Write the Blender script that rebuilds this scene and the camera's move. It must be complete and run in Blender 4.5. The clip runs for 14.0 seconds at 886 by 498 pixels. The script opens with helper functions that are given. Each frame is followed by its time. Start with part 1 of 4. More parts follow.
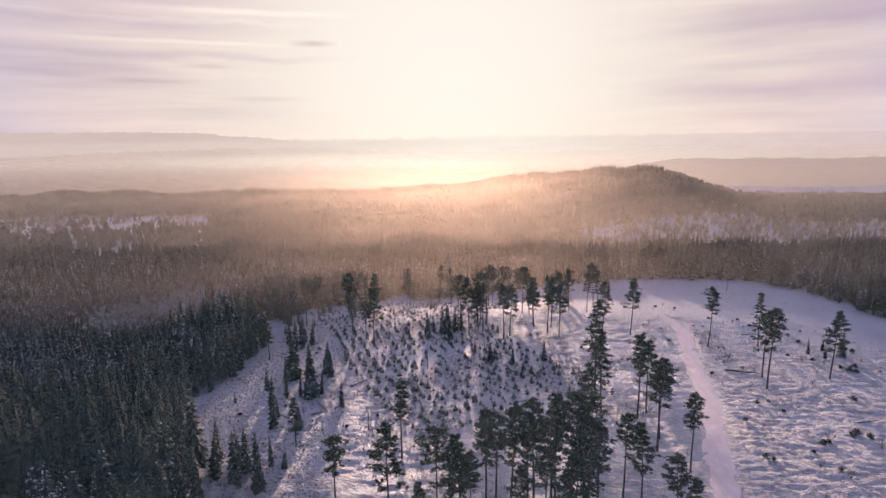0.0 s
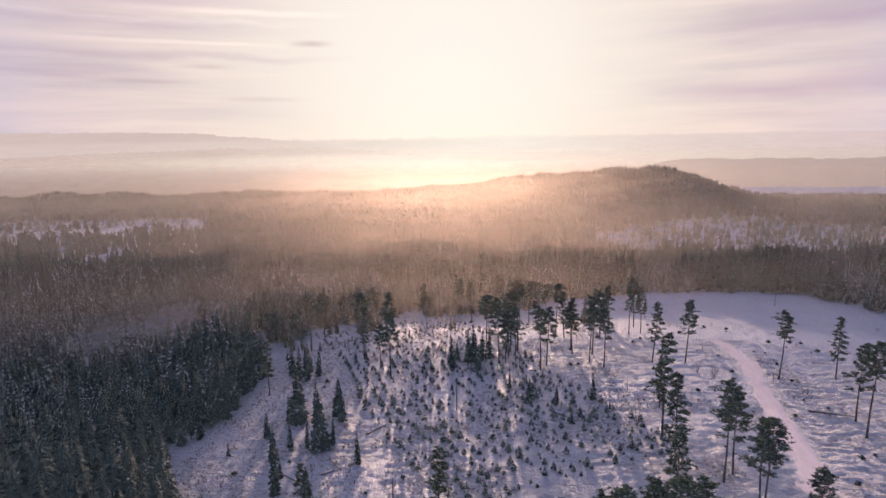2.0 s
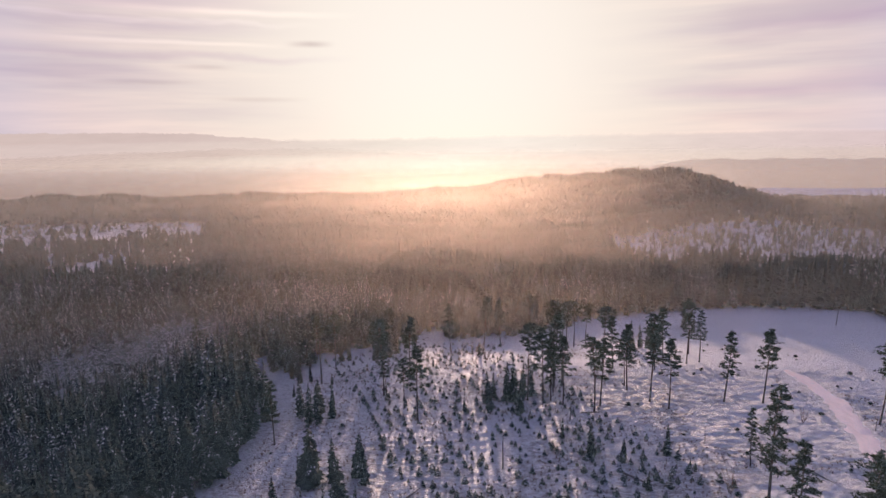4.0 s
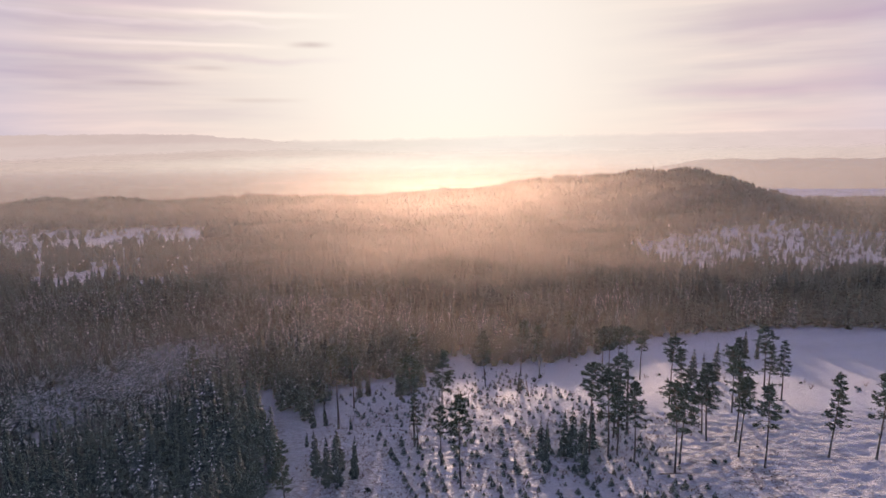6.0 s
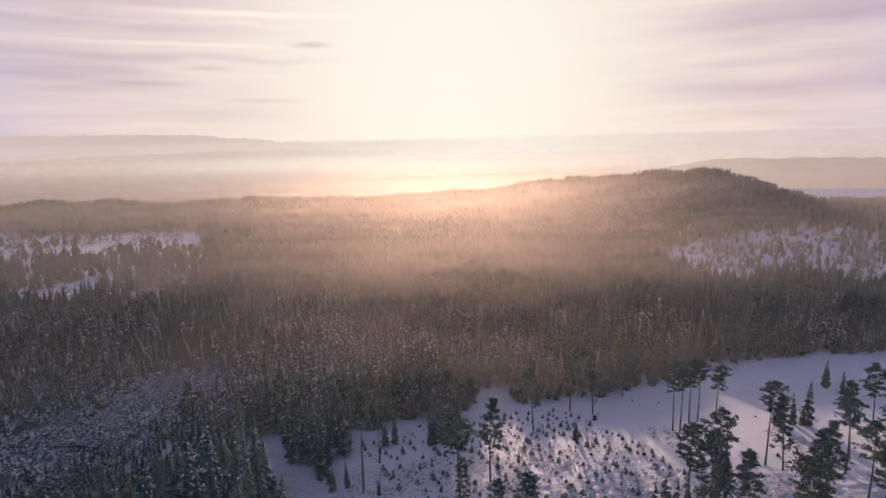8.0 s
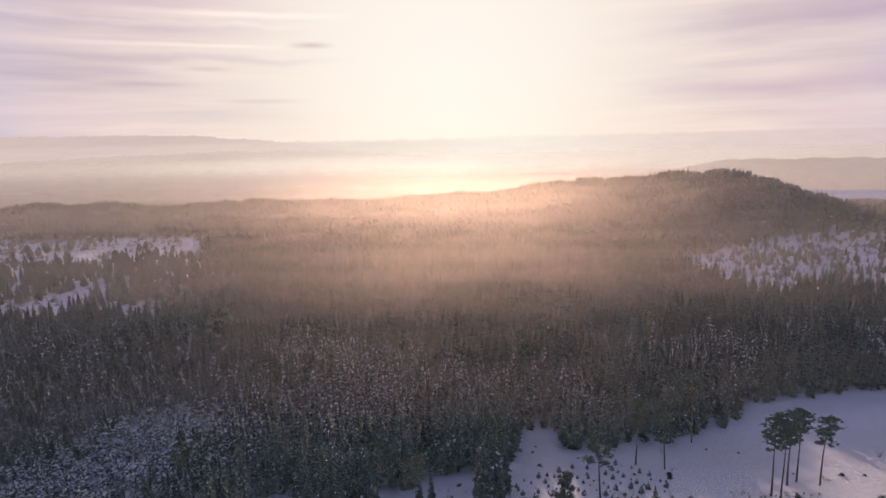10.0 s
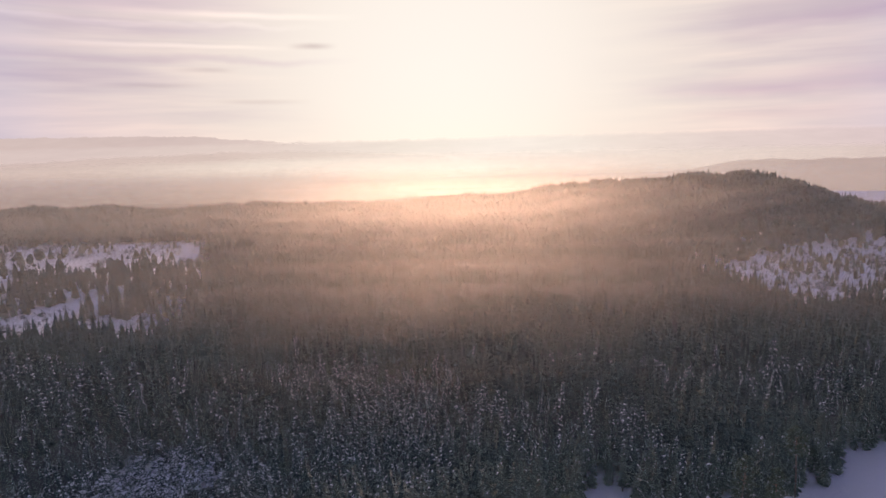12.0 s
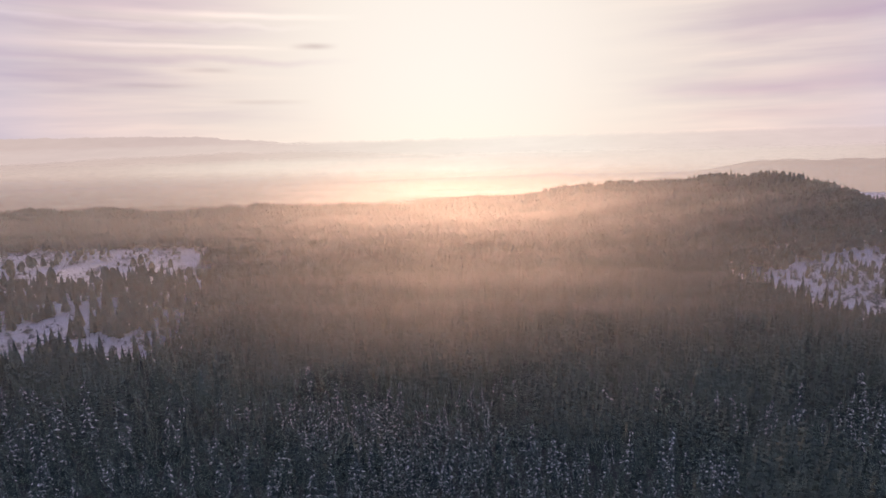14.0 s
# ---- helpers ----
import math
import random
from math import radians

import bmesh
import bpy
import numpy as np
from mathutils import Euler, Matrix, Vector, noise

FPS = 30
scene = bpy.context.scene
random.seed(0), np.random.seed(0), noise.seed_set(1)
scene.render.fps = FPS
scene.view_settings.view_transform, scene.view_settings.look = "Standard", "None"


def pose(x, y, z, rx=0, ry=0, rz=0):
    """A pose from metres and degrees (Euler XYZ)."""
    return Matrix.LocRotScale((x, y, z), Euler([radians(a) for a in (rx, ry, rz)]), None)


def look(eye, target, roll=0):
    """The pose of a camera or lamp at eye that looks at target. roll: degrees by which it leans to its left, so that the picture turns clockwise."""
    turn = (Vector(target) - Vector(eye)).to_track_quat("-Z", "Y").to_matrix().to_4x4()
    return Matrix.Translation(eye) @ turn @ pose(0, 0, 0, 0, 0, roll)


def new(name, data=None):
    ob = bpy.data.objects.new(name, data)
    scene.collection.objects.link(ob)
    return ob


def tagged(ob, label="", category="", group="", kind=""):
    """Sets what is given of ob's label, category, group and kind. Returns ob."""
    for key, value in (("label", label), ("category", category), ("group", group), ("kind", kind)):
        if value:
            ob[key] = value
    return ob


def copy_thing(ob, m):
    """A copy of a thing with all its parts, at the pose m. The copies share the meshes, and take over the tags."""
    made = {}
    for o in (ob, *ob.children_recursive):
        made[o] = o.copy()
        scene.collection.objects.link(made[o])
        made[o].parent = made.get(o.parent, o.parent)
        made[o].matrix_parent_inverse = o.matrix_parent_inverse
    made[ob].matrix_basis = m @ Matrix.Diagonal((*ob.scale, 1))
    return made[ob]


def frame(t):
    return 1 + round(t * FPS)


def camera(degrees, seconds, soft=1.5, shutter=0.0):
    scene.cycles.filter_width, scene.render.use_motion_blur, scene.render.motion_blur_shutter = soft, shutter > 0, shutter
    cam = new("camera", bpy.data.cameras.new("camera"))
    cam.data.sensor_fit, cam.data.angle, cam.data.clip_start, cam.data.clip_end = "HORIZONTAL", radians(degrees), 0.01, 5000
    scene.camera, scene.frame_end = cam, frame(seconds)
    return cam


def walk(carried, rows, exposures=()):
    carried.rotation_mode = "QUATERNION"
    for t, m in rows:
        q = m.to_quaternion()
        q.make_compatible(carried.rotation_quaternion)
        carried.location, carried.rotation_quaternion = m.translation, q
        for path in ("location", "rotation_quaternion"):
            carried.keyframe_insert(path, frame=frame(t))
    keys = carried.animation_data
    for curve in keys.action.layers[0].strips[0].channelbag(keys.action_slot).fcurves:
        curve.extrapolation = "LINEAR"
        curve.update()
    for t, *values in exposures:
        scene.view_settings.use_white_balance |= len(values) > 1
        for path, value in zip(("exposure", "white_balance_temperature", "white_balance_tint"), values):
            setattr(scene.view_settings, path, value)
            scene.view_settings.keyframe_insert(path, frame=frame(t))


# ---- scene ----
cam = camera(72.7, 14.0, soft=1.5)
METRES, EYE, TILT, LEAN, TURN = 176.0, 60.0, 0.0, 0.0, 7.6
ROWS = [
    (0.0, 0.0, 0.0, 0.0, -0.17, -10.31, 0.94),
    (0.5, -0.0101, 0.0341, 0.0003, -0.22, -10.32, 0.96),
    (1.0, -0.02, 0.0685, 0.0006, -0.29, -10.34, 0.99),
    (1.5, -0.0298, 0.1031, 0.0006, -0.3, -10.32, 0.97),
    (2.0, -0.0403, 0.1378, 0.0002, -0.3, -10.3, 1.0),
    (2.5, -0.0511, 0.1723, 0.0007, -0.32, -10.31, 0.98),
    (3.0, -0.0622, 0.2063, 0.0006, -0.34, -10.28, 0.98),
    (5.5, -0.1184, 0.375, 0.0033, -0.38, -10.28, 1.16),
    (6.0, -0.1299, 0.4085, 0.0037, -0.35, -10.26, 1.2),
    (6.5, -0.1413, 0.4423, 0.004, -0.34, -10.24, 1.26),
    (7.0, -0.1528, 0.4765, 0.0051, -0.3, -10.28, 1.27),
    (7.5, -0.1643, 0.5111, 0.0048, -0.28, -10.22, 1.32),
    (8.0, -0.176, 0.5454, 0.0062, -0.29, -10.29, 1.37),
    (10.5, -0.2329, 0.7101, 0.0095, -0.25, -10.25, 1.48),
    (11.0, -0.2446, 0.7438, 0.0098, -0.27, -10.23, 1.52),
    (11.5, -0.2565, 0.7772, 0.0102, -0.23, -10.23, 1.58),
    (12.0, -0.2685, 0.8112, 0.0109, -0.13, -10.22, 1.57),
    (12.5, -0.2805, 0.845, 0.0113, -0.09, -10.17, 1.59),
    (13.0, -0.2923, 0.8791, 0.0119, -0.04, -10.18, 1.57),
    (13.5, -0.304, 0.9136, 0.0128, 0.0, -10.22, 1.57),
    (14.0, -0.3167, 0.9482, 0.0142, 0.03, -10.22, 1.63),
]
walk(cam, [(t, pose(0, 0, EYE, TILT, LEAN, TURN) @ pose(METRES * x, METRES * y, METRES * z, 90 + pitch, roll, yaw)) for t, x, y, z, yaw, pitch, roll in ROWS])

# ---- sky, sun and haze light ----
SUN_AZ, SUN_EL = 6.6, 6.8          # degrees left of north, and above the horizon
SUN_DIR = Vector((-math.sin(radians(SUN_AZ)) * math.cos(radians(SUN_EL)), math.cos(radians(SUN_AZ)) * math.cos(radians(SUN_EL)), math.sin(radians(SUN_EL))))


def nodes_of(tree):
    tree.nodes.clear()

    def add(kind, **inputs):
        n = tree.nodes.new(kind)
        for key, value in inputs.items():
            if key.startswith("_"):
                continue
            sock = n.inputs[int(key[1:])] if key[0] == "i" and key[1:].isdigit() else n.inputs[key.replace("__", " ")]
            if isinstance(value, bpy.types.NodeSocket):
                tree.links.new(value, sock)
            else:
                sock.default_value = value
        return n
    return add


def maths(add, op, a, b=0.0, clamp=False):
    n = add("ShaderNodeMath", i0=a, i1=b)
    n.operation, n.use_clamp = op, clamp
    return n.outputs[0]


def ramp(add, fac, *stops):
    n = add("ShaderNodeValToRGB", Fac=fac)
    el = n.color_ramp.elements
    while len(el) < len(stops):
        el.new(0.5)
    for e, (p, c) in zip(el, stops):
        e.position, e.color = p, ((*c, 1) if isinstance(c, tuple) else (c, c, c, 1))
    return n.outputs["Color"]


def blend(add, fac, a, b, mode="MIX"):
    n = add("ShaderNodeMix")
    n.data_type, n.blend_type = "RGBA", mode
    tree = n.id_data
    for sock, v in ((n.inputs[0], fac), (n.inputs[6], a), (n.inputs[7], b)):
        if isinstance(v, bpy.types.NodeSocket):
            tree.links.new(v, sock)
        else:
            sock.default_value = (*v, 1) if isinstance(v, tuple) else v
    return n.outputs[2]


def noise_tex(add, vec, scale, detail=4.0, rough=0.55):
    return add("ShaderNodeTexNoise", Vector=vec, Scale=scale, Detail=detail, Roughness=rough).outputs["Fac"]


def mapped(add, vec, scale, loc=(0, 0, 0), rot=(0, 0, 0)):
    return add("ShaderNodeMapping", Vector=vec, Scale=scale, Location=loc, Rotation=rot).outputs[0]


world = bpy.data.worlds.new("winter_sky")
scene.world = world
world.use_nodes = True
add = nodes_of(world.node_tree)
sky = add("ShaderNodeTexSky")
sky.sky_type, sky.sun_disc = "NISHITA", False
sky.sun_elevation, sky.sun_rotation = radians(SUN_EL), radians(-SUN_AZ)
sky.air_density, sky.dust_density, sky.ozone_density, sky.altitude = 1.0, 0.6, 3.0, 200
way = add("ShaderNodeTexCoord").outputs["Generated"]
toward = add("ShaderNodeVectorMath", i0=way, i1=tuple(SUN_DIR))
toward.operation = "DOT_PRODUCT"
near_sun = maths(add, "MULTIPLY_ADD", toward.outputs["Value"], 0.5)
near_sun.node.inputs[2].default_value = 0.5
# thin high cloud that spreads the sun's light: bright round the sun, lavender behind
veil = ramp(add, near_sun, (0.0, (0.20, 0.235, 0.51)), (0.45, (0.36, 0.375, 0.77)), (0.84, (0.50, 0.475, 0.68)), (0.925, (0.71, 0.59, 0.60)), (0.955, (0.79, 0.665, 0.63)),
            (0.972, (0.86, 0.745, 0.68)), (0.984, (0.92, 0.815, 0.735)), (0.992, (0.965, 0.87, 0.785)), (1.0, (0.985, 0.90, 0.82)))
# long streaks of cirrus, flat along the horizon
streak = noise_tex(add, mapped(add, way, (1.5, 1.5, 15.0), (3.1, 0.4, 1.7), (0.0, 0.03, 0.0)), 1.5, 4.0, 0.55)
wisps = noise_tex(add, mapped(add, way, (3.0, 3.0, 45.0), (0.3, 5.1, 0.2)), 1.6, 3.0, 0.5)
away = ramp(add, near_sun, (0.955, 1.0), (0.990, 0.0))
shade = blend(add, away, (1.0, 1.0, 1.0), ramp(add, streak, (0.36, (0.88, 0.86, 0.92)), (0.50, (1.0, 1.0, 1.0)), (0.68, (1.14, 1.10, 1.06))))
fine = blend(add, away, (1.0, 1.0, 1.0), ramp(add, wisps, (0.40, (0.97, 0.97, 0.985)), (0.62, (1.04, 1.03, 1.02))))
cloudy = blend(add, 1.0, blend(add, 1.0, veil, shade, "MULTIPLY"), fine, "MULTIPLY")
axes = add("ShaderNodeSeparateXYZ", i0=way)
wave = maths(add, "MULTIPLY", maths(add, "SUBTRACT", noise_tex(add, mapped(add, way, (3, 3, 3), (1.7, 0.2, 0.9)), 2.5, 3.0), 0.5), 0.03)
lift = maths(add, "ADD", axes.outputs["Z"], wave)


def cloud_bank(colour, x_from, x_to, z_mid, z_half, amount):
    """A long flat bank of thin cloud between two bearings, at one height over the horizon."""
    global cloudy
    ends = add("ShaderNodeMapRange", Value=axes.outputs["X"], i1=x_from, i2=x_to)
    ends.interpolation_type = "SMOOTHSTEP"
    off = maths(add, "ABSOLUTE", maths(add, "SUBTRACT", lift, z_mid))
    body = add("ShaderNodeMapRange", Value=off, i1=0.0, i2=z_half, i3=1.0, i4=0.0)
    body.interpolation_type = "SMOOTHSTEP"
    fac = maths(add, "MULTIPLY", maths(add, "MULTIPLY", ends.outputs[0], body.outputs[0]), maths(add, "MULTIPLY", wisps, amount))
    cloudy = blend(add, fac, cloudy, blend(add, 1.0, cloudy, colour, "MULTIPLY"))


def small_cloud(colour, x_mid, x_half, z_mid, z_half, amount):
    """A short lens of thin cloud, ragged at its ends."""
    global cloudy
    parts = []
    for axis, mid, half, stir in (("X", x_mid, x_half, 1.2), ("Z", z_mid, z_half, 0.22)):
        moved = maths(add, "ADD", axes.outputs[axis], maths(add, "MULTIPLY", wave, stir))
        off = add("ShaderNodeMapRange", Value=maths(add, "ABSOLUTE", maths(add, "SUBTRACT", moved, mid)), i1=0.0, i2=half, i3=1.0, i4=0.0)
        off.interpolation_type = "SMOOTHSTEP"
        parts.append(off.outputs[0])
    fac = maths(add, "MULTIPLY", maths(add, "MULTIPLY", *parts), amount, True)
    cloudy = blend(add, fac, cloudy, blend(add, 1.0, cloudy, colour, "MULTIPLY"))


small_cloud((0.76, 0.72, 0.74), -0.318, 0.040, 0.149, 0.007, 1.0)
small_cloud((0.84, 0.82, 0.84), -0.468, 0.050, 0.112, 0.006, 0.9)
small_cloud((0.86, 0.84, 0.86), -0.53, 0.07, 0.090, 0.006, 0.9)
small_cloud((0.90, 0.88, 0.88), -0.40, 0.09, 0.067, 0.006, 0.9)
small_cloud((1.22, 1.20, 1.17), -0.42, 0.19, 0.190, 0.007, 1.0)
small_cloud((1.18, 1.17, 1.15), -0.50, 0.19, 0.146, 0.005, 1.0)
small_cloud((0.90, 0.88, 0.95), -0.50, 0.18, 0.168, 0.016, 0.9)
small_cloud((0.92, 0.92, 0.96), 0.26, 0.14, 0.150, 0.014, 0.9)
small_cloud((0.90, 0.88, 0.92), 0.34, 0.16, 0.026, 0.014, 0.8)
cloud_bank((0.80, 0.76, 0.88), 0.12, 0.30, 0.066, 0.026, 1.5)
cloud_bank((0.86, 0.82, 0.92), 0.20, 0.42, 0.150, 0.022, 1.3)
cloud_bank((0.84, 0.80, 0.92), -0.30, -0.50, 0.205, 0.026, 1.3)
cloud_bank((0.86, 0.82, 0.90), -0.24, -0.40, 0.128, 0.009, 1.3)
cloud_bank((1.10, 1.10, 1.10), -0.28, -0.42, 0.176, 0.006, 1.6)
sky_part = blend(add, 1.0, sky.outputs["Color"], (0.003, 0.0027, 0.003), "MULTIPLY")
total = blend(add, 1.0, cloudy, sky_part, "ADD")
back = add("ShaderNodeBackground", Color=total, Strength=1.0)
world.node_tree.links.new(back.outputs[0], add("ShaderNodeOutputWorld").inputs["Surface"])

sun = new("sun", bpy.data.lights.new("sun", "SUN"))
sun.data.energy, sun.data.angle, sun.data.color = 12.0, radians(2.8), (1.0, 0.69, 0.535)
sun.matrix_world = look((0, 0, 300), Vector((0, 0, 300)) - SUN_DIR)


# ---- materials ----
def material(name):
    m = bpy.data.materials.new(name)
    m.use_nodes = True
    add = nodes_of(m.node_tree)
    out = add("ShaderNodeOutputMaterial")

    def finish(shader):
        m.node_tree.links.new(shader, out.inputs["Surface"])
        return m
    return add, finish


def bumped(add, height, strength, distance):
    return add("ShaderNodeBump", Height=height, Strength=strength, Distance=distance).outputs[0]


def snow_material():
    add, finish = material("snow")
    at = add("ShaderNodeTexCoord").outputs["Object"]
    drift = noise_tex(add, mapped(add, at, (0.16, 0.5, 0.3), (0, 0, 0), (0, 0, 0.35)), 1.0, 5.0, 0.6)
    lumps = noise_tex(add, mapped(add, at, (1.2, 3.4, 1.6), (0, 0, 0), (0, 0, -0.12)), 1.0, 6.0, 0.68)
    grain = noise_tex(add, at, 7.0, 3.0)
    patch = noise_tex(add, at, 0.045, 3.0)
    warped = add("ShaderNodeVectorMath", i0=at, i1=add("ShaderNodeTexNoise", Vector=at, Scale=0.7, Detail=2.0).outputs["Color"]).outputs[0]
    cells = add("ShaderNodeTexVoronoi", Vector=mapped(add, warped, (0.95, 1.5, 1.0)), Scale=1.0)
    tussock = maths(add, "SUBTRACT", 1.0, cells.outputs["Distance"], True)
    white = ramp(add, drift, (0.3, (0.78, 0.80, 0.86)), (0.7, (0.86, 0.87, 0.90)))
    # felling slash, dry grass and heather that show through thin snow on the knoll
    sep = add("ShaderNodeSeparateXYZ", i0=at)
    knoll = add("ShaderNodeMapRange", Value=sep.outputs["Y"], i1=186.0, i2=206.0, i3=1.0, i4=0.0)
    brash = noise_tex(add, mapped(add, at, (0.9, 2.3, 1.2), (5, 2, 0), (0, 0, -0.15)), 1.0, 6.0, 0.72)
    stems = maths(add, "MULTIPLY", ramp(add, brash, (0.45, 0.0), (0.57, 1.0)), ramp(add, patch, (0.40, 0.30), (0.62, 0.95)))
    stems = maths(add, "MULTIPLY", stems, knoll.outputs[0])
    col = blend(add, maths(add, "MULTIPLY", stems, 0.72), white, (0.20, 0.155, 0.145))
    h = maths(add, "ADD", maths(add, "ADD", maths(add, "MULTIPLY", drift, 0.6), maths(add, "MULTIPLY", maths(add, "MULTIPLY", tussock, knoll.outputs[0]), 0.45)), maths(add, "ADD", maths(add, "MULTIPLY", lumps, 1.15), maths(add, "MULTIPLY", grain, 0.10)))
    b = add("ShaderNodeBsdfPrincipled", Base__Color=col, Roughness=0.65, Normal=bumped(add, h, 1.0, 1.6))
    b.inputs["Specular IOR Level"].default_value = 0.25
    return finish(b.outputs[0])


def track_material():
    add, finish = material("packed_snow")
    at = add("ShaderNodeTexCoord").outputs["Object"]
    a = noise_tex(add, mapped(add, at, (0.8, 0.25, 1)), 1.0, 4.0)
    g = noise_tex(add, at, 4.0, 3.0)
    col = ramp(add, a, (0.3, (0.63, 0.53, 0.485)), (0.7, (0.75, 0.645, 0.595)))
    b = add("ShaderNodeBsdfPrincipled", Base__Color=col, Roughness=0.8, Normal=bumped(add, maths(add, "ADD", a, maths(add, "MULTIPLY", g, 0.3)), 0.7, 0.25))
    b.inputs["Specular IOR Level"].default_value = 0.1
    return finish(b.outputs[0])


def needle_material(name, dark, light, snow, seed=0.0, tree=0.11, mottle=0.5, through_share=0.2):
    """Conifer needles with some snow lying on the upper side of the boughs. snow: 0 none, 1 heavy."""
    add, finish = material(name)
    at = add("ShaderNodeTexCoord").outputs["Object"]
    geo = add("ShaderNodeNewGeometry")
    tone = noise_tex(add, mapped(add, at, (1, 1, 1), (seed, 0, 0)), tree, 3.0)
    fine = noise_tex(add, at, 3.6, 2.0, 0.6)
    island = geo.outputs["Random Per Island"]
    mix = maths(add, "ADD", maths(add, "MULTIPLY", tone, 1.05 - mottle), maths(add, "MULTIPLY", island, mottle))
    col = ramp(add, mix, (0.25, dark), (0.75, light))
    up = add("ShaderNodeSeparateXYZ", i0=geo.outputs["Normal"]).outputs["Z"]
    lying = ramp(add, up, (0.25, 0.0), (0.6, 1.0))
    some = ramp(add, maths(add, "ADD", maths(add, "MULTIPLY", island, 0.35), maths(add, "MULTIPLY", fine, 1.1)), (0.90 - 0.35 * snow, 0.0), (0.98 - 0.32 * snow, 1.0))
    cover = maths(add, "MULTIPLY", lying, some)
    col = blend(add, maths(add, "MULTIPLY", cover, 0.8), col, (0.78, 0.80, 0.86))
    b = add("ShaderNodeBsdfPrincipled", Base__Color=col, Roughness=0.75, Normal=bumped(add, fine, 0.5, 0.1))
    b.inputs["Specular IOR Level"].default_value = 0.06
    through_light = add("ShaderNodeBsdfTranslucent", Color=blend(add, 1.0, col, (1.15, 1.2, 1.0), "MULTIPLY"))
    return finish(add("ShaderNodeMixShader", Fac=through_share, i1=b.outputs[0], i2=through_light.outputs[0]).outputs[0])


def bark_material(name, low, high):
    """Bark: grey and cracked below, thinner and redder up the stem."""
    add, finish = material(name)
    at = add("ShaderNodeTexCoord").outputs["Object"]
    z = add("ShaderNodeSeparateXYZ", i0=at).outputs["Z"]
    crack = noise_tex(add, mapped(add, at, (9, 9, 1.6)), 1.0, 5.0, 0.65)
    blot = noise_tex(add, at, 1.2, 3.0)
    age = maths(add, "ADD", maths(add, "MULTIPLY", z, 0.06), maths(add, "MULTIPLY", blot, 0.3))
    col = ramp(add, age, (0.35, low), (1.0, high))
    col = blend(add, 1.0, col, ramp(add, crack, (0.3, 0.55), (0.65, 1.15)), "MULTIPLY")
    b = add("ShaderNodeBsdfPrincipled", Base__Color=col, Roughness=0.85, Normal=bumped(add, crack, 0.8, 0.05))
    return finish(b.outputs[0])


def twig_material():
    add, finish = material("dry_twigs")
    at = add("ShaderNodeTexCoord").outputs["Object"]
    n = noise_tex(add, at, 1.3, 4.0)
    col = ramp(add, n, (0.3, (0.10, 0.065, 0.05)), (0.7, (0.22, 0.15, 0.10)))
    return finish(add("ShaderNodeBsdfPrincipled", Base__Color=col, Roughness=0.85).outputs[0])


def haze_strip_material(name, thickness, low, top):
    """Tan stand-in for haze and sun glare: most light passes straight on, some is turned by small angles, a little is
    spread all ways.
    """
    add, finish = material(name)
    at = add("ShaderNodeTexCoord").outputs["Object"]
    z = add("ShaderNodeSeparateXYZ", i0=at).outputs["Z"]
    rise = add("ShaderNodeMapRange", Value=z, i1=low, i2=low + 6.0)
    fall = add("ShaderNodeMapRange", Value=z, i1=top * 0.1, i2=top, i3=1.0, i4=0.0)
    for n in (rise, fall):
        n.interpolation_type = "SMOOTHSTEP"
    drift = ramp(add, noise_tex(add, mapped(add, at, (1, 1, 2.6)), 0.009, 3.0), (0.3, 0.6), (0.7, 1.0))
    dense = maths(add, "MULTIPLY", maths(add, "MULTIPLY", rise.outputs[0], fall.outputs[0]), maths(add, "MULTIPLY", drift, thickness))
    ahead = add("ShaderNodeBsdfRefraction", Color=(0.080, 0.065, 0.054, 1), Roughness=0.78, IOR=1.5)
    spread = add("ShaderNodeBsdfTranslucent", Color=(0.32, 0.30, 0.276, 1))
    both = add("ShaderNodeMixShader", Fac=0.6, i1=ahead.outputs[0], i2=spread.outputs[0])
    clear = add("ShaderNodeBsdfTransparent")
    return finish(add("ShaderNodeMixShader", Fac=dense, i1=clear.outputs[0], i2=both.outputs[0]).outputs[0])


def dark_floor_material():
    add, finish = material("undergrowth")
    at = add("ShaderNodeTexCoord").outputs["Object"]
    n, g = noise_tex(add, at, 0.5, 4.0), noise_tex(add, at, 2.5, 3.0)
    # near-black base colour, in place of the shade between the stems
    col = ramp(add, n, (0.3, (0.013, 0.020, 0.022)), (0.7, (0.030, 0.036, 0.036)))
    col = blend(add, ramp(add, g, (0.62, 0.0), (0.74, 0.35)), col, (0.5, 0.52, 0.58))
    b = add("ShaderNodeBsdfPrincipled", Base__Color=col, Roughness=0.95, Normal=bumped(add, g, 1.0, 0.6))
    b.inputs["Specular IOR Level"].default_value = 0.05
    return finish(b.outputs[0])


def bough_snow_material():
    add, finish = material("bough_snow")
    at = add("ShaderNodeTexCoord").outputs["Object"]
    n = noise_tex(add, at, 2.2, 3.0)
    island = add("ShaderNodeNewGeometry").outputs["Random Per Island"]
    col = ramp(add, maths(add, "ADD", maths(add, "MULTIPLY", n, 0.6), maths(add, "MULTIPLY", island, 0.5)), (0.25, (0.40, 0.43, 0.46)), (0.8, (0.80, 0.82, 0.86)))
    b = add("ShaderNodeBsdfPrincipled", Base__Color=col, Roughness=0.7, Normal=bumped(add, n, 0.4, 0.05))
    b.inputs["Specular IOR Level"].default_value = 0.2
    return finish(b.outputs[0])


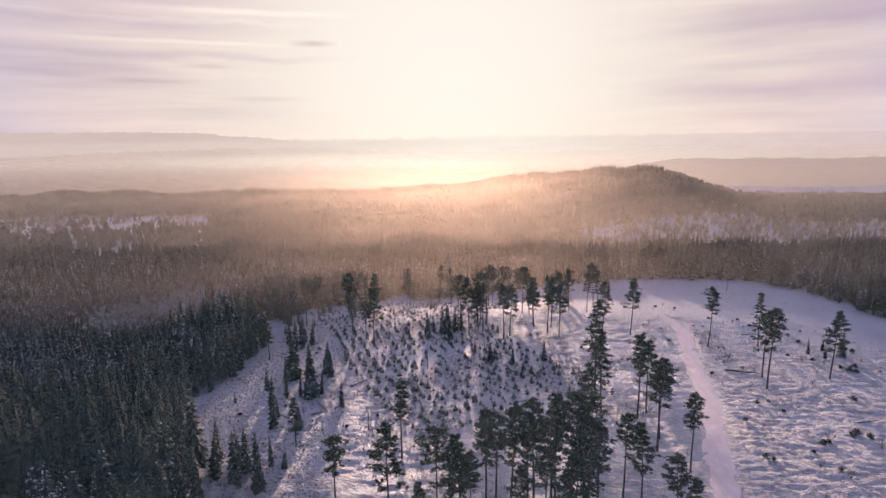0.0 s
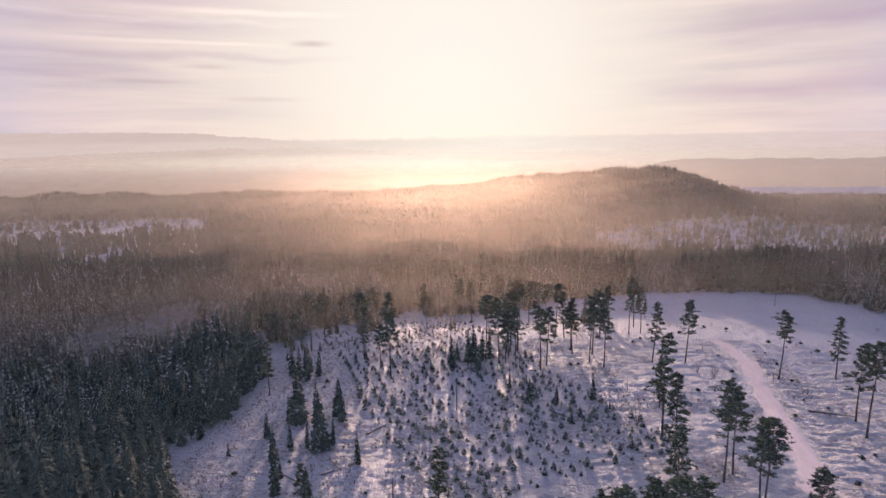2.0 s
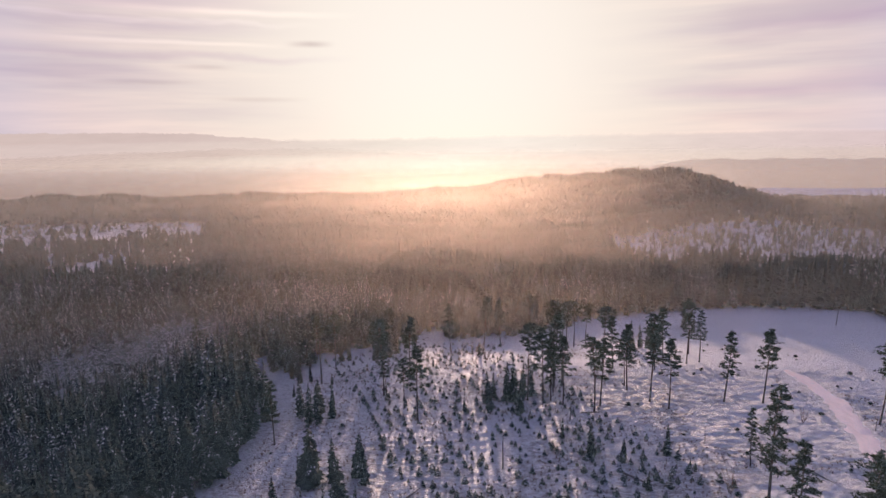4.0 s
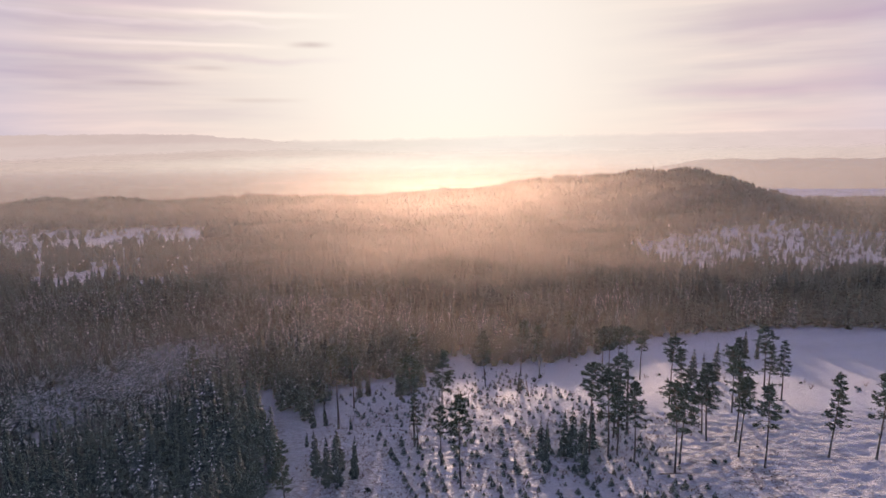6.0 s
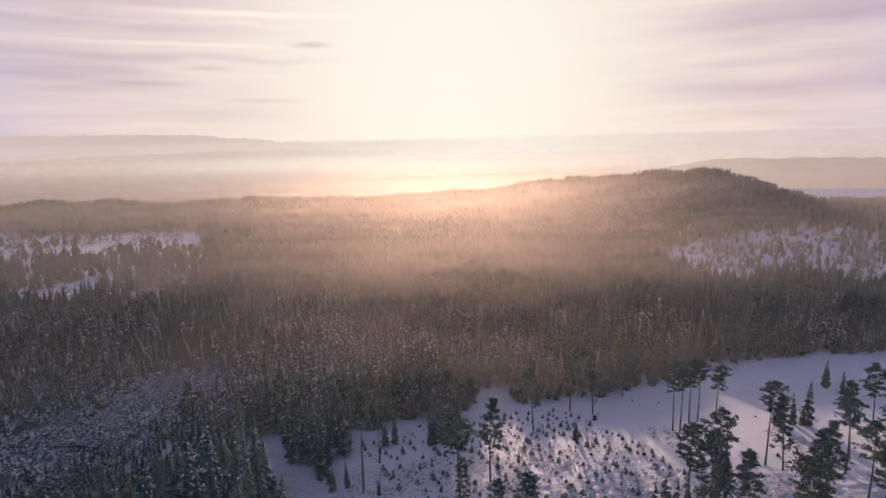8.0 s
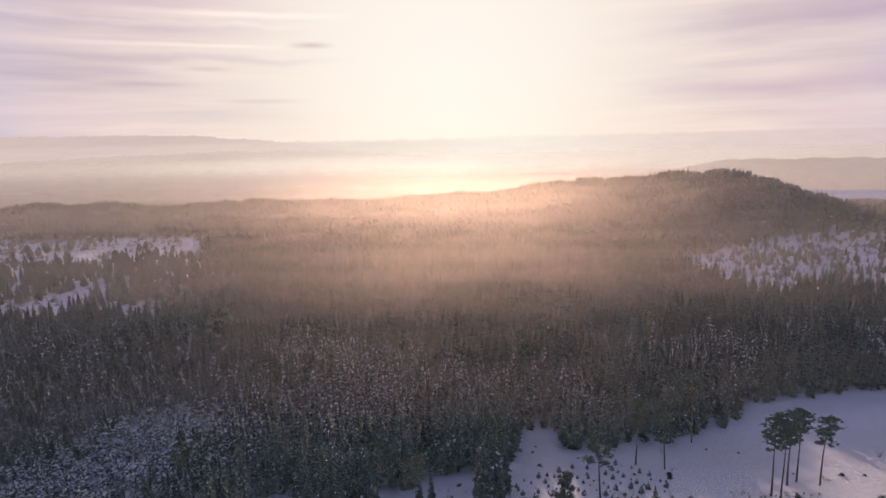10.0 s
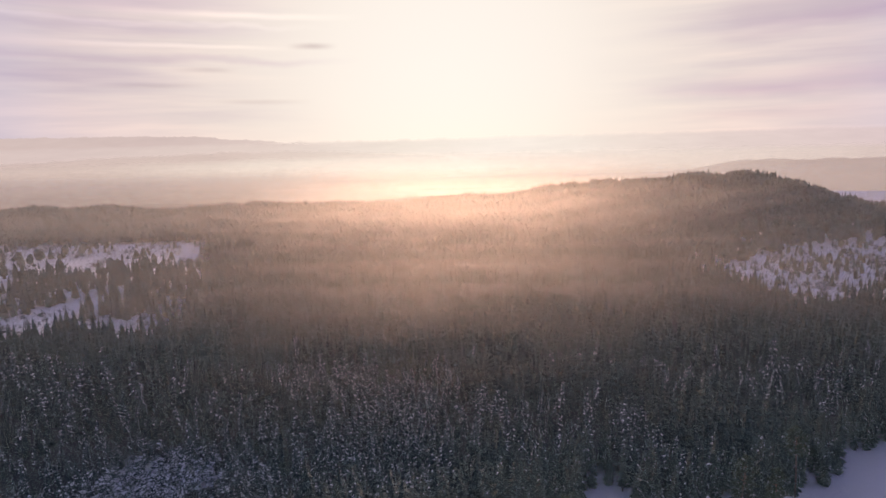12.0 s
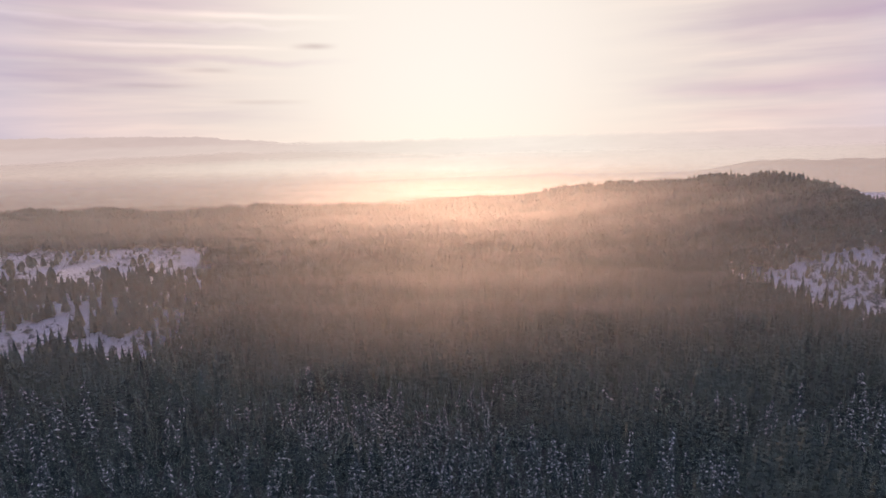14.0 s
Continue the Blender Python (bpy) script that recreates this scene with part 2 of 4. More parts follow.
DARK_FLOOR = dark_floor_material()
SNOW, TRACK, TWIG = snow_material(), track_material(), twig_material()
SPRUCE = needle_material("spruce_needles", (0.014, 0.027, 0.024), (0.034, 0.052, 0.043), -0.26, 0.0, 0.3, 0.3, 0.12)
FOREST = needle_material("forest_needles", (0.008, 0.018, 0.018), (0.023, 0.041, 0.038), -0.3, 7.0, 0.30, 0.15, 0.06)
FAR_FOREST = needle_material("far_needles", (0.012, 0.028, 0.025), (0.036, 0.064, 0.054), -0.5, 9.0, 0.22, 0.08, 0.05)
FROSTED = needle_material("frosted_needles", (0.012, 0.024, 0.026), (0.031, 0.048, 0.049), -0.15, 3.0, 0.30, 0.2, 0.08)
BOUGH_SNOW = bough_snow_material()
RIMED = needle_material("rimed_needles", (0.018, 0.036, 0.036), (0.044, 0.068, 0.064), 0.42, 5.0, 0.30, 0.2, 0.08)
SAPLING = needle_material("sapling_needles", (0.026, 0.044, 0.042), (0.062, 0.088, 0.080), 0.16, 13.0, 0.3, 0.4, 0.12)
PINE = needle_material("pine_needles", (0.020, 0.034, 0.024), (0.050, 0.068, 0.042), -0.06, 11.0)
PINE_BARK = bark_material("pine_bark", (0.06, 0.048, 0.042), (0.17, 0.095, 0.06))
SPRUCE_BARK = bark_material("spruce_bark", (0.07, 0.06, 0.055), (0.12, 0.09, 0.075))
DEAD_WOOD = bark_material("dead_wood", (0.10, 0.085, 0.075), (0.20, 0.17, 0.15))


# ---- land ----
def smooth(a, b, v):
    s = np.clip((v - a) / (b - a), 0, 1)
    return s * s * (3 - 2 * s)


def value_noise(x, y, size, seed):
    """Smooth noise, -1 to 1, on a lattice of that size."""
    table = np.random.RandomState(seed).uniform(-1, 1, (256, 256))
    x, y = np.asarray(x, float) / size, np.asarray(y, float) / size
    ix, iy = np.floor(x).astype(int), np.floor(y).astype(int)
    fx, fy = x - ix, y - iy
    fx, fy = fx * fx * (3 - 2 * fx), fy * fy * (3 - 2 * fy)
    g = lambda i, j: table[i % 256, j % 256]
    return (g(ix, iy) * (1 - fx) + g(ix + 1, iy) * fx) * (1 - fy) + (g(ix, iy + 1) * (1 - fx) + g(ix + 1, iy + 1) * fx) * fy


VIEW = radians(7.4)


def deep_side(x, y):
    """Distance ahead and to the side of the start, along the valley's axis."""
    return y * math.cos(VIEW) - x * math.sin(VIEW), x * math.cos(VIEW) + y * math.sin(VIEW)


def land(x, y):
    x, y = np.asarray(x, float), np.asarray(y, float)
    d, u = deep_side(x, y)
    knoll = np.maximum(2 - 5e-4 * (x - 5) ** 2, -6)
    s = smooth(190, 260, d)
    z = knoll * (1 - s) - (6 - 2.4 * smooth(20, 90, u) * (1 - smooth(275, 340, d))) * s
    z = z - 9 * smooth(255, 420, d)
    # wooded ridge beyond the valley, with a knob to the right
    crest = np.interp(u, [-400, -100, 15, 55, 90, 150, 205, 240, 270, 310, 360, 450, 600], [-3, -1, 3, 9, 19, 25, 31, 31, 24, 10, -3, -9, -10])
    crest = crest + 4.0 * value_noise(u, u * 0, 70, 15) * smooth(60, -20, u)
    crest_d = np.interp(u, [0, 65, 235, 400], [800, 800, 700, 660])
    z = z + crest * np.exp(-((d - crest_d) / 105.0) ** 2)
    z = z - 3 * smooth(300, 360, d) * (1 - smooth(470, 540, d)) * smooth(40, 120, u)
    z = z - 28 * smooth(860, 1060, d)
    lowland = smooth(262, 330, u) * smooth(715, 775, d) * (1 - smooth(1150, 1300, d))
    z = z * (1 - lowland) - 26 * lowland
    z = z + smooth(300, 900, d) * 3.0 * value_noise(x, y, 120, 2) + smooth(900, 2500, d) * 5 * value_noise(x, y, 420, 3)
    return z


def hummocks(x, y):
    """Small relief of the felled ground under the snow."""
    d, u = deep_side(x, y)
    near = smooth(40, 80, d) * (1 - smooth(255, 300, d))
    far_calm = 1 - 0.55 * smooth(185, 225, d)
    tussock = 1 - np.abs(value_noise(x * 0.55, y * 1.5, 1.55, 12))
    small = 1 - np.abs(value_noise(x * 0.8, y * 1.15, 0.85, 13))
    return near * far_calm * (0.15 * value_noise(x, y, 6.5, 11) + 0.25 * (tussock - 0.5) + 0.30 * (small - 0.5))


def track_x(y):
    """Middle line of the packed track through the clearing."""
    return np.interp(y, [60, 96, 111, 131, 159, 183, 196, 210], [31, 34, 37, 41.6, 45, 49, 47.5, 42])


def ground_z(x, y):
    calm = smooth(2.0, 4.4, np.abs(x - track_x(y)) + 6 * smooth(196, 206, y))
    return land(x, y) + hummocks(x, y) * calm


def mesh_of(name, verts, faces, mat, smooth_shade=False):
    """A mesh of triangles or quads from arrays."""
    verts, faces = np.asarray(verts, np.float32), np.asarray(faces, np.int32)
    me = bpy.data.meshes.new(name)
    n, k = faces.shape
    me.vertices.add(len(verts))
    me.vertices.foreach_set("co", verts.ravel())
    me.loops.add(n * k)
    me.loops.foreach_set("vertex_index", faces.ravel())
    me.polygons.add(n)
    me.polygons.foreach_set("loop_start", np.arange(0, n * k, k, dtype=np.int32))
    me.polygons.foreach_set("use_smooth", np.full(n, smooth_shade))
    me.materials.append(mat)
    me.update(calc_edges=True)
    return me


def grid_axis(lo, hi, step, reach_lo, reach_hi, grow=1.13):
    mid = list(np.arange(lo, hi + step * 0.5, step))
    a, s = lo, step
    left = []
    while a > reach_lo:
        s = min(s * grow, 120)
        a -= s
        left.append(a)
    b, s = mid[-1], step
    while b < reach_hi:
        s = min(s * grow, 120)
        mid.append(b + s)
        b += s
    return np.array(left[::-1] + mid)


def sheet(gx, gy, height):
    X, Y = np.meshgrid(gx, gy)
    Z = height(X, Y)
    nx, ny = len(gx), len(gy)
    i = (np.arange(ny - 1)[:, None] * nx + np.arange(nx - 1)[None, :]).ravel()
    return np.stack([X.ravel(), Y.ravel(), Z.ravel()], 1), np.stack([i, i + 1, i + nx + 1, i + nx], 1)


v, f = sheet(grid_axis(-88, 104, 0.72, -4700, 4700, 1.16), grid_axis(82, 198, 0.55, -2500, 4800, 1.11), ground_z)
tagged(new("ground", mesh_of("ground", v, f, SNOW, True)), "snow-covered rolling ground with dry grass showing through", "ground", kind="structure")


# forest outline: the felled clearing, the glade and the open fields of the valley
def inside(poly, x, y):
    x, y = np.asarray(x, float), np.asarray(y, float)
    res = np.zeros(x.shape, bool)
    for (x1, y1), (x2, y2) in zip(poly, poly[1:] + poly[:1]):
        res ^= ((y1 > y) != (y2 > y)) & (x < (x2 - x1) * (y - y1) / (y2 - y1 + 1e-9) + x1)
    return res


def warped(poly, x, y, by=9.0):
    """inside(), with the outline made ragged."""
    return inside(poly, x + by * value_noise(x, y, 17, 61) + 0.5 * by * value_noise(x, y, 7, 63), y + by * value_noise(x, y, 17, 62) + 0.5 * by * value_noise(x, y, 7, 64))


CLEARING = [(-38, -60), (-48, 60), (-56, 95), (-71, 112), (-79, 128), (-73, 148), (-75, 163), (-82, 175), (-90, 187), (-96, 192), (-105, 211), (-97, 216), (-90, 197), (-87, 192), (-81, 192), (-77, 201), (-81, 212), (-76, 213), (-74, 219), (-65, 221),
            (-56, 229), (-54, 242), (-48, 247), (-45, 232), (-30, 237), (-14, 246), (-2, 254), (9, 264), (25, 269), (52, 272), (84, 276), (102, 268), (114, 254), (128, 220), (170, 180), (260, 60), (260, -60)]
GLADE = [(-165, 202), (-150, 186), (-135, 199), (-126, 222), (-121, 238), (-146, 245)]
HOLLOW = [(-128, 118), (-112, 108), (-100, 118), (-104, 134), (-120, 136)]
FIELD_WEST = [(-305, 575), (-330, 592), (-480, 572), (-570, 560), (-570, 468), (-400, 452), (-330, 464), (-264, 488)]
FIELD_WEST_NEAR = [(-208, 405), (-340, 414), (-345, 384), (-292, 350), (-264, 314), (-200, 346)]
FIELD_WEST_BELT = [(-222, 408), (-264, 488), (-400, 452), (-420, 414)]
FIELD_EAST = [(44, 470), (50, 442), (64, 418), (102, 398), (200, 394), (430, 402), (430, 545), (250, 548), (150, 560), (84, 535), (54, 500)]
FIELD_EAST_SLOPE = [(24, 470), (44, 470), (54, 500), (84, 535), (150, 560), (250, 548), (330, 548), (300, 610), (190, 625), (90, 590), (40, 530)]
FIELD_FAR = [(217, 800), (378, 815), (656, 852), (769, 1068), (725, 1405), (110, 1325), (157, 928)]

# packed track through the clearing
ty = np.arange(62, 204, 1.0)
across = np.array([-3.2, -2.3, -1.2, -0.4, 0.4, 1.2, 2.3, 3.2])
rut = np.array([0.00, 0.02, 0.00, 0.02, 0.02, 0.00, 0.02, 0.00])
TX = track_x(ty)[:, None] + across[None, :] * (1 - 0.45 * smooth(180, 203, ty) + 0.2 * value_noise(ty, ty, 9, 31))[:, None] + 0.55 * value_noise(ty[:, None] + 0 * across[None, :], across[None, :] * 9 + 0 * ty[:, None], 2.1, 34)
TY = ty[:, None] + 0 * across[None, :]
TZ = land(TX, TY) + 0.04 + rut[None, :] - 0.14 * (np.abs(across) > 2.5)[None, :] - 0.05 * (np.abs(np.abs(across) - 2.3) < 0.1)[None, :] * (1 + value_noise(TX * 3, TY, 2.3, 35)) + 0.03 * value_noise(TX, TY, 1.3, 8)
i = (np.arange(len(ty) - 1)[:, None] * 8 + np.arange(7)[None, :]).ravel()
tagged(new("road", mesh_of("road", np.stack([TX.ravel(), TY.ravel(), TZ.ravel()], 1), np.stack([i, i + 1, i + 9, i + 8], 1), TRACK, True)),
       "narrow packed snow track with shallow wheel ruts", "road", kind="structure")


# ---- trees ----
def tube(points, radii, sides=6):
    """A tapered, bent round stem through the points."""
    verts, faces = [], []
    for p, r in zip(points, radii):
        for k in range(sides):
            a = 2 * math.pi * k / sides
            verts.append((p[0] + r * math.cos(a), p[1] + r * math.sin(a), p[2]))
    for s in range(len(points) - 1):
        for k in range(sides):
            a, b = s * sides + k, s * sides + (k + 1) % sides
            faces += [(a, b, b + sides), (a, b + sides, a + sides)]
    return verts, faces


def limb(p, q, r0, r1):
    """A thin three-sided branch from p to q."""
    axis = Vector(q) - Vector(p)
    side = axis.cross(Vector((0.31, 0.2, 0.93))).normalized()
    other = axis.cross(side).normalized()
    verts = []
    for c, r in ((Vector(p), r0), (Vector(q), r1)):
        for k in range(3):
            a = 2.094 * k
            verts.append(tuple(c + side * r * math.cos(a) + other * r * math.sin(a)))
    return verts, [(0, 1, 4), (0, 4, 3), (1, 2, 5), (1, 5, 4), (2, 0, 3), (2, 3, 5)]


class Shape:
    def __init__(self):
        self.verts, self.faces = [], []

    def put(self, vf):
        n = len(self.verts)
        self.verts += vf[0]
        self.faces += [tuple(i + n for i in f) for f in vf[1]]
        return self

    def mesh(self, name, mat, smooth_shade=False):
        return mesh_of(name, self.verts, self.faces, mat, smooth_shade)


def tuft(rng, c, size, blades):
    """A clump of needle sprays round c."""
    verts, faces = [], []
    for _ in range(blades):
        a, e = rng.uniform(0, 6.283), rng.uniform(-0.5, 1.25)
        way = Vector((math.cos(a) * math.cos(e), math.sin(a) * math.cos(e), math.sin(e) * 0.75))
        side = way.cross(Vector((rng.uniform(-1, 1), rng.uniform(-1, 1), rng.uniform(-0.3, 1)))).normalized()
        o = Vector(c) + way * size * rng.uniform(-0.1, 0.35)
        tip, w = o + way * size * rng.uniform(0.7, 1.3), size * rng.uniform(0.12, 0.22)
        n = len(verts)
        verts += [tuple(o - side * w), tuple(o + side * w), tuple(tip)]
        faces.append((n, n + 1, n + 2))
    return verts, faces


def pine_shapes(seed, h, crown_low, spread, clumps, blades=15, narrow=False):
    """Trunk with limbs, and crown, of a tall bare-stemmed pine."""
    rng = random.Random(seed)
    wood, crown = Shape(), Shape()
    lean = (rng.uniform(-0.04, 0.04), rng.uniform(-0.03, 0.03))
    stem = lambda s: (lean[0] * s * s * h + 0.12 * math.sin(s * 5 + seed), lean[1] * s * s * h + 0.10 * math.cos(s * 4 + seed) - 0.1, s * h)
    steps = [0, 0.03, 0.15, 0.3, 0.45, 0.6, 0.75, 0.88, 0.97]
    r0 = 0.0125 * h
    wood.put(tube([stem(s) for s in steps], [r0 * (1.35 if s == 0 else 1.0 - 0.9 * s) for s in steps], 7))
    for _ in range(5):    # dead snags under the crown
        s = rng.uniform(crown_low * 0.55, crown_low)
        a, p = rng.uniform(0, 6.283), stem(s)
        wood.put(limb(p, (p[0] + math.cos(a) * 0.9, p[1] + math.sin(a) * 0.9, p[2] - 0.1), 0.035, 0.012))
    n_limb = 34 if narrow else 30
    ends = []
    for k in range(n_limb):
        s = crown_low + (0.985 - crown_low) * ((k + rng.random()) / n_limb) ** (1.0 if narrow else 0.85)
        q = (s - crown_low) / (1 - crown_low)
        if narrow:
            reach = spread * (1.0 - q) ** 0.65 * rng.uniform(0.6, 1.1) + 0.35
        else:
            reach = spread * ((1.04 - q) ** 0.75 * min(1, 0.55 + 3 * q) if seed % 2 == 0 else 0.42 + 0.9 * q - 1.15 * q * q * q) * rng.uniform(0.55, 1.15)
        a, p = k * 2.4 + rng.uniform(-0.6, 0.6), stem(s)
        rise = rng.uniform(-0.12, 0.15) if narrow else rng.uniform(0.0, 0.4)
        e = (p[0] + math.cos(a) * reach, p[1] + math.sin(a) * reach, p[2] + reach * rise)
        wood.put(limb(p, e, 0.055, 0.015))
        ends.append((p, e, reach))
    for k in range(clumps):
        p, e, reach = ends[k % len(ends)] if k < 2 * len(ends) else rng.choice(ends)
        s = rng.uniform(0.45, 1.06) if reach > 0.8 else rng.uniform(0.2, 1.1)
        c = tuple(p[i] + (e[i] - p[i]) * s + rng.gauss(0, 0.12 + 0.10 * reach) * (0.55 if i == 2 else 1.0) for i in range(3))
        crown.put(tuft(rng, c, rng.uniform(0.30, 0.58), blades))
    top = stem(0.985)
    for _ in range(4):
        crown.put(tuft(rng, (top[0] + rng.gauss(0, 0.2), top[1] + rng.gauss(0, 0.2), h - rng.uniform(0, 0.6)), 0.6, blades))
    return wood, crown


def spruce_arrays(seed, h, radius, whorls, boughs, low=0.06, droop=0.35, spike=1.0):
    """Boughs of a spruce as folded, drooping sprays in whorls."""
    rng = random.Random(seed)
    verts, faces = [], []
    for k in range(whorls):
        s = (k + rng.uniform(-0.25, 0.25)) / whorls
        s = min(max(s, 0), 1)
        z = h * (low + (1 - low) * s ** 0.92)
        reach = radius * (1 - s) ** 0.8 * (0.75 + 0.25 * min(1, s * 8)) + 0.10 * radius
        n = max(3, round(boughs * (0.65 + 0.35 * (1 - s))))
        turn = rng.uniform(0, 6.283)
        for j in range(n):
            a = turn + 6.283 * j / n + rng.uniform(-0.3, 0.3)
            r = reach * rng.uniform(0.65, 1.2)
            w = r * rng.uniform(0.28, 0.42) + 0.05
            c, sn = math.cos(a), math.sin(a)
            d = -droop * r * rng.uniform(0.6, 1.3) + 0.25 * s * r
            zz = z + rng.uniform(-0.5, 0.5) * h / whorls
            i = len(verts)
            mid = 0.55 * r
            verts += [(0.02 * c, 0.02 * sn, zz + 0.12 * r), (mid * c - w * sn, mid * sn + w * c, zz + d * 0.55 - 0.3 * w), (r * c, r * sn, zz + d), (mid * c + w * sn, mid * sn - w * c, zz + d * 0.55 - 0.3 * w),
                      (mid * c, mid * sn, zz + d * 0.35 + 0.14 * w)]
            faces += [(i, i + 4, i + 1), (i + 4, i + 2, i + 1), (i, i + 3, i + 4), (i + 4, i + 3, i + 2)] if whorls > 16 else [(i, i + 2, i + 1), (i, i + 3, i + 2)]
    i = len(verts)
    verts += [(0.12, 0, h * 0.9), (-0.06, 0.1, h * 0.9), (-0.06, -0.1, h * 0.9), (0, 0, h * (1.0 + 0.04 * spike))]
    faces += [(i, i + 1, i + 3), (i + 1, i + 2, i + 3), (i + 2, i, i + 3)]
    return verts, faces


def whole_tree(name, wood, crown, wood_mat, crown_mat, label, category, group):
    """A tree as a thing: its stem and its crown under one base."""
    base = new(name)
    base.empty_display_size = 0.5
    for part_name, shape, mat in (("trunk", wood, wood_mat), ("crown", crown, crown_mat)):
        ob = new(part_name, shape.mesh(part_name, mat, part_name == "trunk"))
        ob.parent = base
    return tagged(base, label, category, group)


def standing(x, y, scale, turn, lean=(0.0, 0.0), sink=0.12):
    z = float(ground_z(x, y)) - sink
    return pose(x, y, z, lean[0], lean[1], turn) @ Matrix.Diagonal((scale, scale, scale, 1))


def plant(kinds, x, y, h, rng, lean=2.5, girth=1.0):
    """One tree of the right kind, scaled to the height h."""
    ob, own = kinds
    made = copy_thing(ob, pose(0, 0, 0))
    made.matrix_basis = standing(x, y, h / own, rng.uniform(0, 360), (rng.uniform(-lean, lean), rng.uniform(-lean, lean))) @ Matrix.Diagonal((girth, girth, 1, 1))
    return made


def drop(ob):
    for o in (*ob.children_recursive, ob):
        bpy.data.objects.remove(o)


rng = random.Random(5)
broad, slim, small = [], [], []
for k in range(6):
    h = 17.0
    w, c = pine_shapes(40 + k, h, (0.42, 0.64, 0.38, 0.58, 0.46, 0.55)[k], (3.4, 3.0, 3.6, 3.1, 3.2, 2.8)[k], (520, 330, 560, 380, 480, 350)[k], 11)
    broad.append((whole_tree("pine_tree", w, c, PINE_BARK, PINE, "tall seed pine with bare stem and dark needle crown", "tree", "seed pines in the clearing"), h))
for k in range(4):
    h = 17.0
    w, c = pine_shapes(70 + k, h, (0.35, 0.42, 0.3, 0.5)[k], (2.1, 1.8, 2.3, 1.7)[k], (360, 280, 400, 250)[k], 11, True)
    slim.append((whole_tree("slender_pine", w, c, PINE_BARK, PINE, "slender pine with a long narrow dark crown", "tree", "seed pines in the clearing"), h))
for k in range(5):
    h = 8.0
    w, c = Shape(), Shape()
    w.put(tube([(0, 0, 0), (0.02, 0, 3), (0, 0.02, 7.4)], [0.14, 0.09, 0.02], 6))
    c.put(spruce_arrays(90 + k, h, (1.5, 1.25, 1.7, 1.35, 1.1)[k], 20, 9))
    small.append((whole_tree("young_spruce", w, c, SPRUCE_BARK, SPRUCE, "young spruce with dark drooping boughs on the snow", "tree", "young spruces in the clearing"), h))

# pines that stand alone or in small groups: x, y, height
PINES_WEST = [(-53, 178, 19), (-49, 190, 16), (-47, 171, 12), (-42.4, 163.5, 17), (-28, 81, 15.2), (-20, 81, 17.3), (-19.5, 175.5, 18), (-16, 175.5, 17.5), (-13.8, 182, 17.5),
              (-11.5, 173, 15.5), (-5, 170, 17), (-3.3, 173.5, 15.8), (0, 197.5, 16), (3.8, 183, 16), (7.8, 176.5, 16), (11, 173, 15.6), (12.8, 195.6, 15)]
PINES_EAST = [(16.3, 91.5, 14.7), (19, 90.2, 14.3), (22.4, 82, 14.4), (24.5, 79, 11.8), (24.2, 121.7, 18), (26.6, 124.6, 16.2), (25.4, 108.3, 18.2), (26.8, 113.5, 16), (29.6, 101.5, 14.7),
              (32.3, 178.5, 17), (52.6, 171.5, 17), (59.3, 150.3, 17), (57.9, 143.3, 19.6), (77, 154, 17.8), (25, 211, 16), (16, 201, 15), (9.2, 182.5, 16.5), (3.5, 185, 13)]
PINES_TALL = [(-12, 213.5, 15), (-10.5, 213, 14.2), (-7.5, 218.5, 14.6), (-5, 220, 14), (-2, 218.5, 13.4)]
PINES_EDGE = [(-71, 198, 15), (-41, 212, 15), (-32, 227, 15), (-27, 225, 14), (-60, 214, 14), (-80, 208, 14), (-18, 240, 15), (-120.7, 214.1, 13)]
SLENDER = [(-71, 155, 14), (-52.3, 177, 12), (-44, 105, 10.6), (-22, 101.3, 16), (-14, 176, 14), (-13.5, 180, 15), (2.5, 196, 14), (12, 105, 18.3), (17, 136, 22), (20, 151, 11),
           (17, 126, 18), (22, 201, 14), (24, 178, 16.2), (25.5, 203, 14), (67, 175, 16)]
COPSE = [(-3.5, 83, 18), (-9, 81, 16), (2, 89, 18.5), (5, 91, 18), (8, 90, 19), (1, 85, 17), (5.5, 86, 17.5), (9.5, 87, 18.2), (11, 90, 18.6), (-1.5, 88, 17.6), (3.5, 80, 15), (8, 82, 16),
         (-12, 80, 17.5), (-14, 76, 11), (0, 77, 13), (-5.5, 88, 17), (11.5, 84, 17), (-10.5, 78.5, 16), (-7, 78, 14), (6.5, 78.5, 15), (9.5, 79, 14)]
for rows in (PINES_WEST, PINES_EAST, PINES_EDGE, COPSE):
    for n, (x, y, h) in enumerate(rows):
        plant(broad[(n * 5 + 1) % 6], x, y, h, rng)
for n, (x, y, h) in enumerate(PINES_TALL):
    plant(broad[(3, 1)[n % 2]], x, y, h, rng, 1.0, 1.05)
for n, (x, y, h) in enumerate(SLENDER):
    plant(slim[n % 4], x, y, h, rng)
